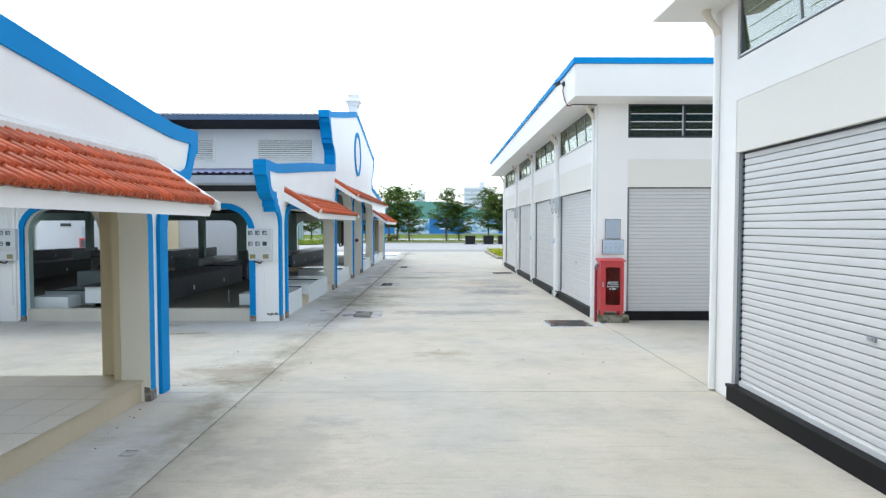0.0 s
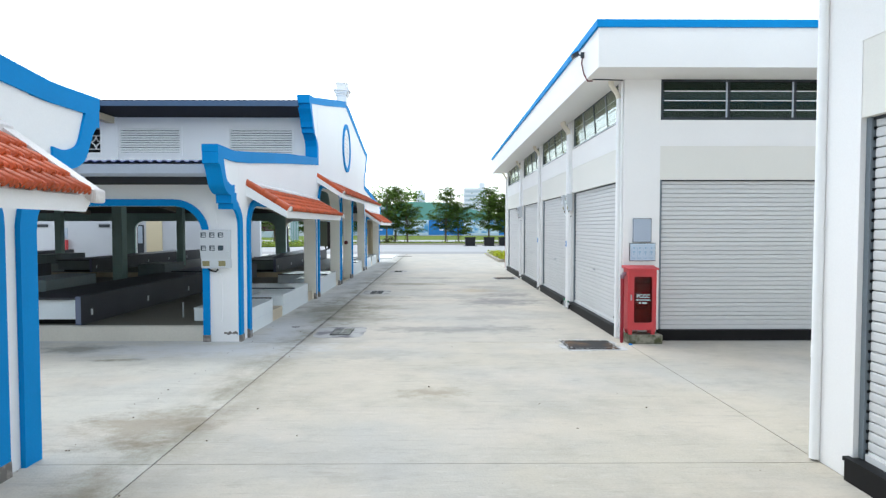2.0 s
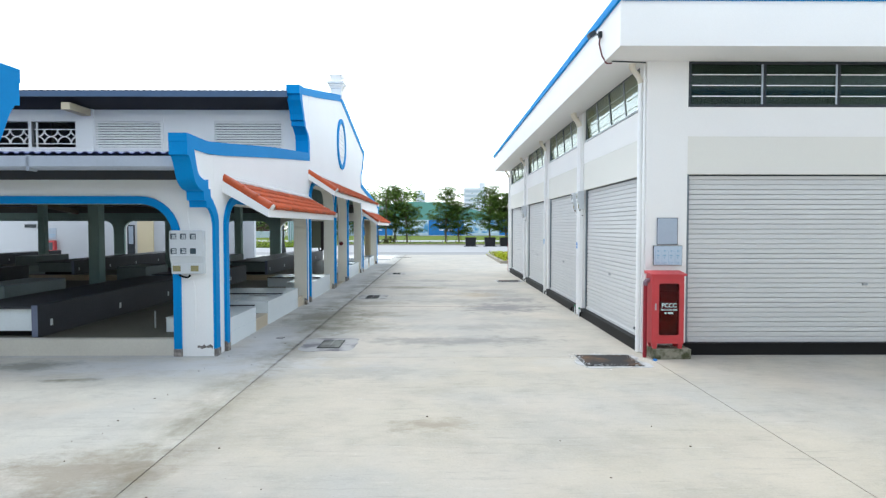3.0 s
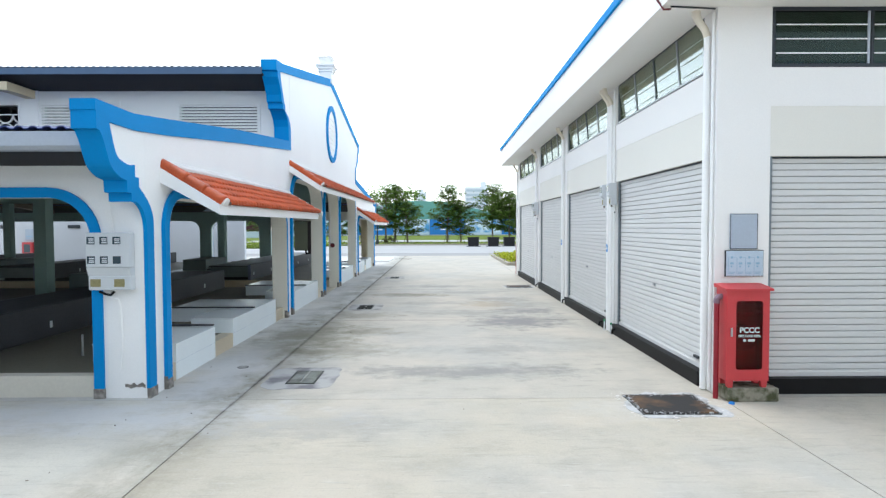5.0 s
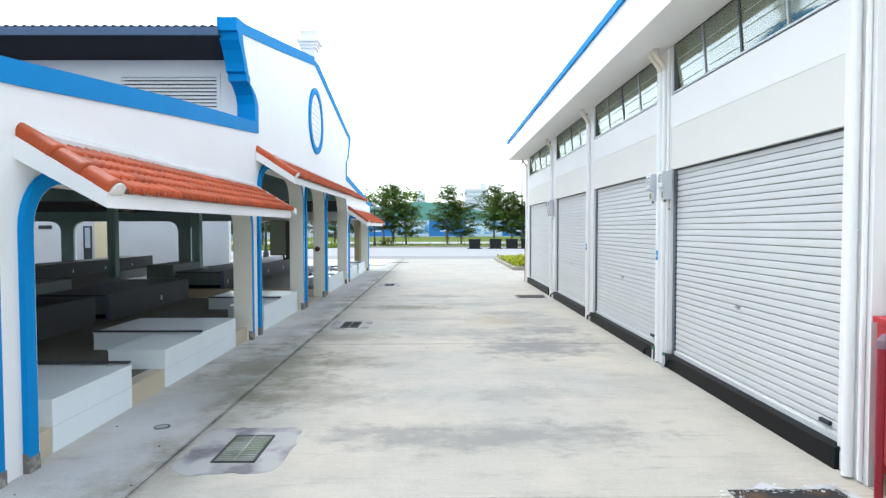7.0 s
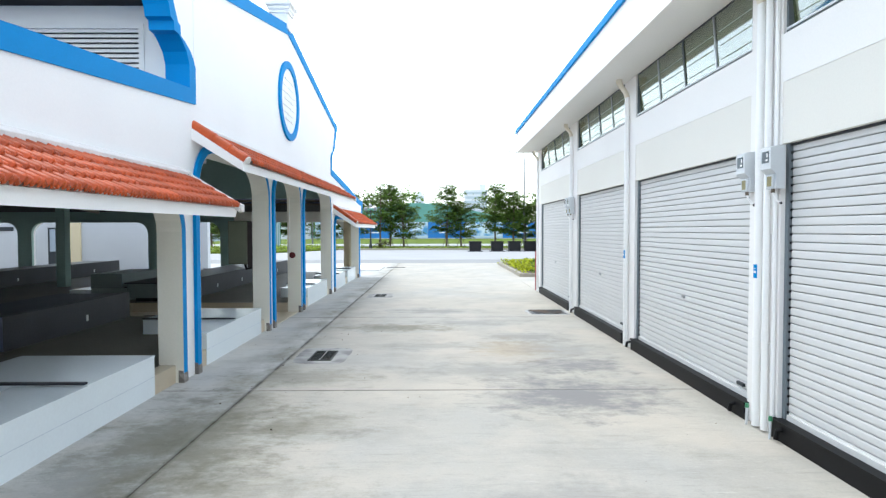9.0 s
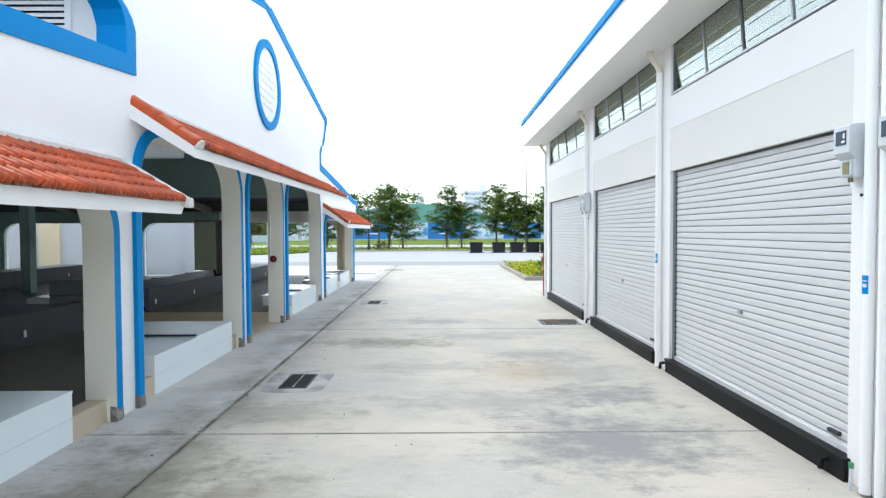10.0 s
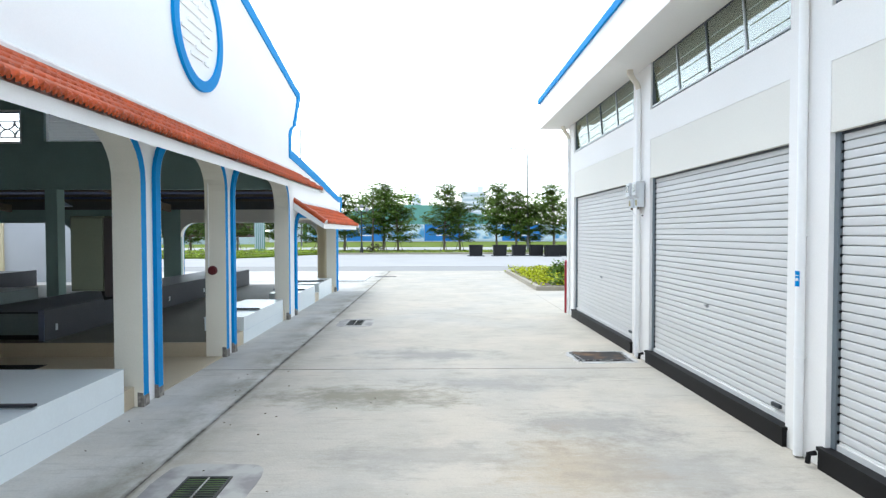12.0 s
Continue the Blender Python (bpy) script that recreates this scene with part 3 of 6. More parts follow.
def window(x, y, width, turn, panes, slats):
    """A strip window: aluminium frame with mullions, panes, and louvre blades inside."""
    m = pose(x, y, 0, 0, 0, turn)
    w, t = width / 2, 0.05 if slats else 0.03
    f0 = 0.02 if slats else 0.03
    fr = boxes((-w, w, f0, 0.10, WIN0, WIN0 + t), (-w, w, f0, 0.10, WIN1 - t, WIN1), (-w, -w + t, f0, 0.10, WIN0 + t, WIN1 - t), (w - t, w, f0, 0.10, WIN0 + t, WIN1 - t))
    win = part("window", fr, FRAME if slats else SASH, shop, "charcoal framed clerestory window" if slats else "slate framed clerestory window", m)
    if not slats:
        part("sill_rail", boxes((-w + t, w - t, 0.012, 0.05, WIN0 + t, WIN0 + t + 0.022)), BOX_GREY, win, "pale aluminium sill rail", m)
    step = (width - 2 * t) / panes
    for i in range(panes):
        a = -w + t + i * step
        # the panes of the long side lean out a little at the head
        lean = 0.0 if slats else 0.030
        lo, hi = 0.055 + lean, 0.055 - lean
        if i:
            part("mullion", prism(bmesh.new(), [(lo - 0.015, WIN0 + t), (lo + 0.02, WIN0 + t), (hi + 0.02, WIN1 - t), (hi - 0.015, WIN1 - t)], "x", a - 0.014, a + 0.014), FRAME if slats else SASH if i % 2 == 0 else STEEL, win, "", m)
        pane = part("pane", prism(bmesh.new(), [(lo, WIN0 + t), (lo + 0.006, WIN0 + t), (hi + 0.006, WIN1 - t), (hi, WIN1 - t)], "x", a + 0.014, a + step - 0.014), GLASS_DARK if slats else GLASS, win, "", m)
        pane.visible_shadow = False
        if not slats:
            # edges of the glass louvre blades
            for k in range(3):
                z = WIN0 + 0.16 + k * 0.165
                face = lo + (hi - lo) * (z - WIN0 - t) / (WIN1 - WIN0 - 2 * t)
                part("blade", boxes((a + step * 0.12, a + step * 0.93, face - 0.010, face - 0.001, z - 0.003, z + 0.003)), BLADE_EDGE, win, "pale louvre blade edge", m)
        if slats:
            h = WIN1 - WIN0 - 2 * t
            for k in range(3):
                z = WIN0 + t + h * (0.205 + 0.268 * k)
                part("blade", prism(bmesh.new(), [(0.040, z - 0.008), (0.042, z + 0.009), (0.0545, z + 0.012), (0.0545, z - 0.004)], "x", a + 0.03, a + step - 0.06), PVC, win, "pale louvre blade edge", m)
            part("carrier", boxes((a + step - 0.058, a + step - 0.03, 0.040, 0.0545, WIN0 + t, WIN1 - t)), GUTTER, win, "pale louvre carrier", m)
    return win


for k, (a, b) in enumerate(BAYS):
    mid, wid = (a + b) / 2, b - a
    part("header_panel", boxes((FACE + 0.006, FACE + 0.22, a, b, HEAD, BAND)), BEIGE, shop, "beige shutter housing panel")
    part("plinth", boxes((FACE - 0.045, FACE + 0.2, a - 0.03, b + 0.03, 0, SILL - 0.035), (FACE - 0.055, FACE + 0.2, a - 0.04, b + 0.04, SILL - 0.035, SILL - 0.003)), BLACK, shop, "black tiled threshold step")
    roller_shutter(FACE + 0.075, mid, wid, -90, 0.0)
    window(FACE, mid, wid, -90, 4, False)
for a, b in FX:
    mid, wid = (a + b) / 2, b - a
    part("header_panel", boxes((a, b, FRONT + 0.006, FRONT + 0.22, HEAD, BAND)), BEIGE, shop, "beige shutter housing panel")
    part("plinth", boxes((a - 0.03, b + 0.03, FRONT - 0.045, FRONT + 0.2, 0, SILL - 0.035), (a - 0.04, b + 0.04, FRONT - 0.055, FRONT + 0.2, SILL - 0.035, SILL - 0.003)), BLACK, shop, "black tiled threshold step")
    roller_shutter(mid, FRONT + 0.075, wid, 0, 0.6)
    window(mid, FRONT, wid, 0, 3, True)


def downpipe(y, gap=0.05, r=0.040):
    """A white rain pipe with a swan neck under the eave, clips and a foot."""
    x = FACE - gap
    path = [(x - 0.14, y, 4.69), (x - 0.14, y, 4.60), (x - 0.11, y, 4.53), (x - 0.03, y, 4.43), (x, y, 4.34), (x, y, 4.1), (x, y, 0.02)]
    p = part("downpipe", tube(path, [r * k for k in (1.3, 1.2, 1.04, 1, 1, 1, 1)], 18, False), PVC, shop, "white plastic rain downpipe", None, True)
    part("elbow", tube(path[:5], [r * k + 0.002 for k in (1.35, 1.25, 1.08, 1.03, 1.03)], 18, False), BEIGE_PVC, p, "beige elbow under the eave", None, True)
    for z in (0.9, 2.0, 3.1):
        part("clip", merge(tube([(x, y, z), (x, y, z + 0.016)], r + 0.004, 18), boxes((x + r * 0.8, FACE, y - 0.02, y + 0.02, z + 0.002, z + 0.014))), PVC, p)
    part("socket", tube([(x, y, 0.93), (x, y, 1.0)], r + 0.003, 18), PVC, p)


for y in (11.90, 16.05, 20.32, 24.60):
    downpipe(y)
downpipe(END - 0.12, 0.03)
downpipe(15.91, 0.045, 0.032)
for y in (11.79, 15.80):
    part("conduit", tube([(FACE - 0.024, y, 4.6), (FACE - 0.024, y, 0.03)], 0.02, 8), PVC, shop, "thin white cable conduit")
for y in (16.14, 15.70):
    stub = part("stub_pipe", tube([(FACE - 0.10, y, 0.0), (FACE - 0.095, y, 0.19)], 0.013, 8), BOX_GREY, shop, "short grey pipe stub")
    part("cap", tube([(FACE - 0.095, y, 0.18), (FACE - 0.095, y, 0.222)], 0.019, 8), GREEN_PIPE, stub, "green plastic cap")
for y in (16.5, 20.1, 15.6, 24.35):
    part("drain_spout", tube([(FACE - 0.03, y, 0.12), (FACE - 0.09, y, 0.11), (FACE - 0.10, y, 0.03)], 0.022, 8), BLACK, shop, "black bent drain spout")

shop_near = copy_thing(shop, PLACE[shop] @ Matrix.Translation((0, -23.38, 0)))

# ---------------------------------------------------------------- market hall
HX, HT = -2.875, 0.28
MID = 23.87
HB = -25.2
BASE = 0.24
hall = thing("market_hall", -14, MID, 0, "white open-sided market hall with blue trim and stepped gables", "building", "market halls")


def mirror(points):
    return [(2 * MID - y, z) for y, z in reversed(points)]




def flowing(points, n=4):
    """A smooth line through the points (Catmull-Rom)."""
    p = [points[0], *points, points[-1]]
    out = []
    for a, b, c, d in zip(p, p[1:], p[2:], p[3:]):
        for k in range(n):
            t = k / n
            out.append(tuple(0.5 * (2 * b[m] + (c[m] - a[m]) * t + (2 * a[m] - 5 * b[m] + 4 * c[m] - d[m]) * t * t + (3 * b[m] - a[m] - 3 * c[m] + d[m]) * t ** 3) for m in (0, 1)))
    return out + [points[-1]]


def resampled(line, n):
    """n + 1 points at even lengths along a line."""
    run = [0.0]
    for p, q in zip(line, line[1:]):
        run.append(run[-1] + math.dist(p, q))
    return [tuple(float(np.interp(run[-1] * k / n, run, [p[m] for p in line])) for m in (0, 1)) for k in range(n + 1)]


# eave corbel: stepped foot, then an S-shaped underside up to a block with a cap; the inner line runs the other side of the band
FOOT_OUT = [(11.375, 2.335), (11.305, 2.335), (11.30, 2.43), (11.215, 2.435), (11.205, 2.565)]
SWEEP_OUT = flowing([(11.19, 2.57), (11.045, 2.60), (10.90, 2.69), (10.818, 2.838), (10.762, 2.955), (10.70, 3.035)])
CAP_OUT = [(10.645, 3.045), (10.645, 3.225), (10.632, 3.232), (10.632, 3.345)]
SWEEP_IN = flowing([(11.386, 2.755), (11.27, 2.742), (11.153, 2.758), (11.026, 2.812), (10.964, 2.918), (10.916, 3.055), (10.88, 3.15)])
FOOT_IN = [(11.60, 2.425), (11.475, 2.505), (11.472, 2.56), (11.47, 2.615), (11.388, 2.62)]
CORBEL = FOOT_OUT + resampled(SWEEP_OUT, 20) + CAP_OUT
CORBEL_IN = FOOT_IN + resampled(SWEEP_IN, 24)
WING_TOP = [(10.632, 3.345), (11.0, 3.335), (11.39, 3.335), (12.2, 3.42), (14.96, 3.73), (18.53, 4.05)]
WING_LOW = [(10.632, 3.15), (10.88, 3.15), (11.43, 3.148), (12.19, 3.21), (14.95, 3.50), (18.53, 3.84)]
STEP = [(18.32, 4.032), (18.32, 4.06), (18.32, 4.35), (18.24, 4.50), (18.10, 4.60), (18.0, 4.66), (17.86, 4.67), (17.85, 4.79), (17.76, 4.81), (17.72, 4.95), (17.60, 5.14), (17.47, 5.27), (17.44, 5.39), (17.36, 5.40), (17.36, 5.62)]
STEP_IN = [(18.53, 4.05), (18.53, 4.06), (18.53, 4.35), (18.46, 4.46), (18.35, 4.55), (18.20, 4.62), (18.06, 4.66), (18.05, 4.79), (17.98, 4.81), (17.92, 4.92), (17.84, 5.05), (17.76, 5.18), (17.72, 5.27), (17.69, 5.34), (17.66, 5.44)]
GABLE_TOP = [(17.36, 5.62), (17.9, 5.67), (19.8, 6.03), (MID, 6.80)]
GABLE_LOW = [(17.36, 5.40), (17.66, 5.44), (19.8, 5.81), (MID, 6.57)]
# openings of the gable wall: from, to, crown, corner radius
WING_OPEN = (12.17, 17.93, 2.43, 0.40)
OPEN = [WING_OPEN, (18.535, 22.0, 3.22, 0.58), (22.50, 24.77, 3.22, 0.5), (25.27, 28.95, 3.22, 0.58), (2 * MID - WING_OPEN[1], 2 * MID - WING_OPEN[0], 2.43, 0.40)]


def profile(y):
    """Top of the plain gable wall, just under the blue bands."""
    y = min(y, 2 * MID - y)
    return level(WING_LOW, y) if y < 18.53 else level(GABLE_LOW, y)


def profile_line(a, b):
    ys = sorted({a, b, *[y for y in (12.19, 14.95, 19.8, MID, 27.94, 32.79, 35.55) if a < y < b]})
    return [(y, profile(y)) for y in ys]


def gable_wall(x0, x1):
    """The gable wall in its pieces: piers, heads over the openings, backs of the corbels; cream reveals in the openings."""
    cuts = [11.66, *[e for o in OPEN for e in o[:2]], 2 * MID - 11.66]
    for a, b in zip(cuts[0::2], cuts[1::2]):
        s = 18.53 if a < 18.3 < b else 2 * MID - 18.53
        for p, q in ((a, s), (s, b)) if a < s < b else ((a, b),):
            part("pier", prism(bmesh.new(), [(p, 0), (q, 0), *profile_line(p + 1e-4, q - 1e-4)[::-1]], "x", x0, x1), WHITE, hall)
    for a, b, t, r in OPEN:
        low = arch_line(a, b, t, r)[1:-1]
        part("arch_head", prism(bmesh.new(), [*low, *profile_line(a, b)[::-1]], "x", x0, x1), WHITE, hall)
        part("reveal", ribbon(bmesh.new(), arch_line(a, b, t, r, -0.004, 0), arch_line(a, b, t, r, 0.0, 0), "x", x0 - 0.004, x1 + (0.0495 if x1 == HX else -0.03)), REVEAL, hall, "pale cream painted reveal of the arch")
    for side in (lambda q: q, mirror):
        part("corbel_back", prism(bmesh.new(), side([(17.66, 5.44), (18.53, 5.60), *STEP_IN[2:-1]]), "x", x0 + 0.005, x1 - 0.005), WHITE, hall)
        part("corbel_back", prism(bmesh.new(), side([(10.88, 3.15), (11.43, 3.148), (11.66, 3.16), (11.89, 3.18), (11.70, 2.44), *CORBEL_IN[:-1]]), "x", x0 + 0.055, x1 - 0.0015), WHITE, hall)
    # deep corner piers
    for y0, y1 in ((11.92, 12.166), (2 * MID - 12.166, 2 * MID - 11.92)):
        part("corner_pier", boxes((x0 - 0.09, x0 - 0.001, y0, y1, 0, 2.86)), CREAM, hall, "cream painted corner pier")


gable_wall(HX - HT, HX)
for a, b in [(p[1], q[0]) for p, q in zip([(0, 11.66)] + OPEN, OPEN + [(36.08, 0)])]:
    part("pier", boxes((HB, HB + HT, a, b, 0, 2.4)), WHITE, hall)
for a, b in [p[:2] for p in OPEN if p[1] - p[0] > 3]:
    part("parapet", boxes((HB + 0.05, HB + HT - 0.05, a, b, 0, 1.5)), WHITE, hall)
part("gable_wall", prism(bmesh.new(), [(11.66, 2.4), (36.08, 2.4), (36.08, 3.1), (29.5, 3.85), (29.3, 5.4), (MID, 6.6), (18.5, 5.4), (18.3, 3.85), (11.66, 3.1)], "x", HB, HB + HT), WHITE, hall)

# blue coping, corbels and arch borders, standing a little proud of the wall
PX0, PX1 = HX - HT + 0.045, HX + 0.025


def coping_bands(side):
    part("corbel", ribbon(bmesh.new(), side(CORBEL), side(CORBEL_IN), "x", PX0, PX1), BLUE, hall, "blue stepped eave corbel")
    part("corbel", ribbon(bmesh.new(), side(STEP), side(STEP_IN), "x", HX - HT - 0.03, PX1), BLUE, hall, "blue stepped gable corbel")
    # the bands start at the mitre with the corbel
    for outer, inner, ys, a, b, words in ((WING_TOP, WING_LOW, (11.2, 11.4, 11.8, 12.2, 13.2, 14.96, 16.8, 18.527), 10.632, 10.88, "blue sloping parapet band"),
                                          (GABLE_TOP, GABLE_LOW, (17.9, 18.6, 19.8, 22, MID - 0.02), 17.36, 17.66, "blue sloping gable band")):
        low = [(b, level(inner, b))] + [(y, level(inner, y)) for y in ys]
        high = [(a, level(outer, a))] + [(y, level(outer, y)) for y in ys]
        part("coping", ribbon(bmesh.new(), side(low), side(high), "x", PX0, PX1), BLUE, hall, words)
    # corner strip from the corbel to the ground
    low = 0.0 if side is mirror else 0.12
    if low:
        outer = flowing([(11.36, 2.335), (11.45, 2.325), (11.56, 2.25), (11.635, 2.12), (11.655, 1.98)]) + [(11.655, low)]
        inner = flowing([(11.60, 2.425), (11.68, 2.37), (11.765, 2.27), (11.815, 2.16), (11.822, 1.98)]) + [(11.822, low)]
        proud = 0.016
    else:
        outer = [(11.41, 2.345), (11.51, 2.295), (11.59, 2.215), (11.645, 2.12), (11.664, 2.0), (11.664, low)]
        inner = [(11.62, 2.425), (11.70, 2.365), (11.785, 2.28), (11.845, 2.16), (11.868, 2.04), (11.868, low)]
        proud = 0.045
    part("corner_strip", ribbon(bmesh.new(), side(outer), side(inner), "x", HX - 0.03, HX + proud), BLUE, hall, "blue curved corner strip")
    if low:
        part("foot", boxes((HX - 0.02, HX + 0.022, *sorted(p[0] for p in side([(11.648, 0), (11.832, 0)])), 0, 0.12)), FOOT, hall, "worn grey strip foot")


coping_bands(lambda q: q)
coping_bands(mirror)
for a, b, t, r in OPEN:
    inner, outer = arch_line(a, b, t, r, 0.0, 0.12), arch_line(a, b, t, r, 0.125, 0.12)
    part("arch_border", ribbon(bmesh.new(), inner, outer, "x", HX - 0.02, HX + 0.05), BLUE, hall, "blue border round the arch")
    for p, q in ((a - 0.13, a + 0.008), (b - 0.008, b + 0.13)):
        part("foot", prism(bmesh.new(), [(HX - 0.02, 0.0), (HX + 0.055, 0.0), (HX + 0.053, 0.11), (HX + 0.045, 0.16), (HX - 0.02, 0.17)], "y", p, q), FOOT, hall, "worn grey border foot")

# round plaster medallion with a blue ring and raised bars
medal = tube([(HX - 0.02, MID, 5.03), (HX + 0.012, MID, 5.03)], 0.80, 48)
disc = part("medallion", medal, WHITE, hall, "round white plaster relief in a blue ring")
ring = bmesh.new()
ribbon(ring, arc(MID, 5.03, 0.74, 0, 360, 48), arc(MID, 5.03, 0.90, 0, 360, 48), "x", HX - 0.02, HX + 0.05)
part("ring", ring, BLUE, disc, "blue ring")
for row, bits in enumerate(((0.16, 0.5), (-0.1, 0.42), (-0.02, 0.62), (0.1, 0.5), (0.0, 0.62), (-0.2, 0.4), (0.12, 0.44))):
    z = 5.48 - row * 0.15
    part("relief_bar", boxes((HX + 0.012, HX + 0.035, MID + bits[0] - bits[1], MID + bits[0] + bits[1] * 0.1 - 0.05, z, z + 0.045), (HX + 0.012, HX + 0.035, MID + bits[0] + 0.06, MID + bits[1] * 0.8, z - 0.02, z + 0.03)), WHITE, disc)

# finial on the peak
fin = bmesh.new()
fx = HX - HT / 2
rings = []
for h, z in ((0.19, 6.66), (0.19, 7.00), (0.225, 7.00), (0.225, 7.055), (0.255, 7.09), (0.255, 7.14), (0.30, 7.17), (0.30, 7.235), (0.18, 7.25), (0.215, 7.43), (0.225, 7.45), (0.225, 7.485)):
    rings.append([fin.verts.new((fx + h * a, MID + h * b, z)) for a, b in ((-1, -1), (1, -1), (1, 1), (-1, 1))])
for p, q in zip(rings, rings[1:]):
    for k in range(4):
        fin.faces.new((p[k], p[(k + 1) % 4], q[(k + 1) % 4], q[k]))
fin.faces.new(rings[0][::-1])
fin.faces.new(rings[-1])
part("finial", fin, WHITE, hall, "white stepped finial on the peak")

# side walls along the wings: arched bays and pillars
COLS = [HX - HT, -8.65, -14.15, -19.65, HB + HT]


def side_wall(y0, y1, cols, inner, sill, half=0.35):
    """A wing's long wall: piers, arched heads, sill; its inner half is painted grey-green, paler at the street end."""
    ym = (y0 + y1) / 2
    xs = [COLS[-1] + 0.37, *[v for c in cols[::-1] for v in (c - half, c + half)], COLS[0] - 0.365]
    for ya, yb, paint in ((y0, ym, TEAL if inner < 0 else WHITE), (ym, y1, WHITE if inner < 0 else TEAL)):
        for x in cols:
            part("pier", boxes((x - half, x + half, ya, yb, 0, 2.86)), paint, hall)
        # on the far wall the cream end pier stands for warm light there
        part("pier", boxes((COLS[0] - 0.365, COLS[0], ya, yb, 0, 2.86)), CREAM if paint is TEAL else WHITE, hall)
        part("pier", boxes((COLS[-1], COLS[-1] + 0.37, ya, yb, 0, 2.86)), paint, hall)
        for a, b in zip(xs[0::2], xs[1::2]):
            low = arch_line(a, b, 2.40, 0.5)[1:-1]
            # the far head next to it is pale for the same warm light
            part("arch_head", prism(bmesh.new(), [*low, (b, 2.86), (a, 2.86)], "y", ya, yb), REVEAL if paint is TEAL and not sill and b > -5 else paint, hall)
    for a, b in zip(xs[0::2], xs[1::2]):
        if sill:
            part("sill_wall", boxes((a, b, y0 + 0.05, y1 - 0.05, 0, BASE + 0.02)), SILL_STONE, hall, "pale beige low sill")
    return list(zip(xs[0::2], xs[1::2]))


spans = side_wall(11.66, 11.92, COLS[1:-1], 1, True)
far_spans = side_wall(2 * MID - 11.92, 2 * MID - 11.66, [-8.58, -11.71, -17.35], -1, False, 0.30)
for a, b, y0, y1 in [(*s, 11.63, 11.68) for s in spans[-2:]] + [(*s, 2 * MID - 11.68, 2 * MID - 11.63) for s in far_spans[-2:]]:
    part("arch_border", ribbon(bmesh.new(), arch_line(a, b, 2.40, 0.5, 0, 0.12), arch_line(a, b, 2.40, 0.5, 0.12, 0.12), "y", y0, y1), BLUE, hall, "blue border round the arch")
    for p in (a - 0.06, b + 0.06):
        part("foot", boxes((p - 0.065, p + 0.065, y0 - 0.004, y1, 0, 0.12)), FOOT, hall, "worn grey border foot")

# upper walls of the main hall with louvres and grilles, and the columns below
LOUVRES = [(-5.39, -3.60), (-8.57, -6.83), (-13.9, -12.16), (-17.1, -15.4), (-22.4, -20.7)]
GRILLES = [(-10.30, -9.12), (-11.60, -10.38), (-18.8, -17.62), (-20.1, -18.88)]
LOW, HIGH = 4.19, 4.88


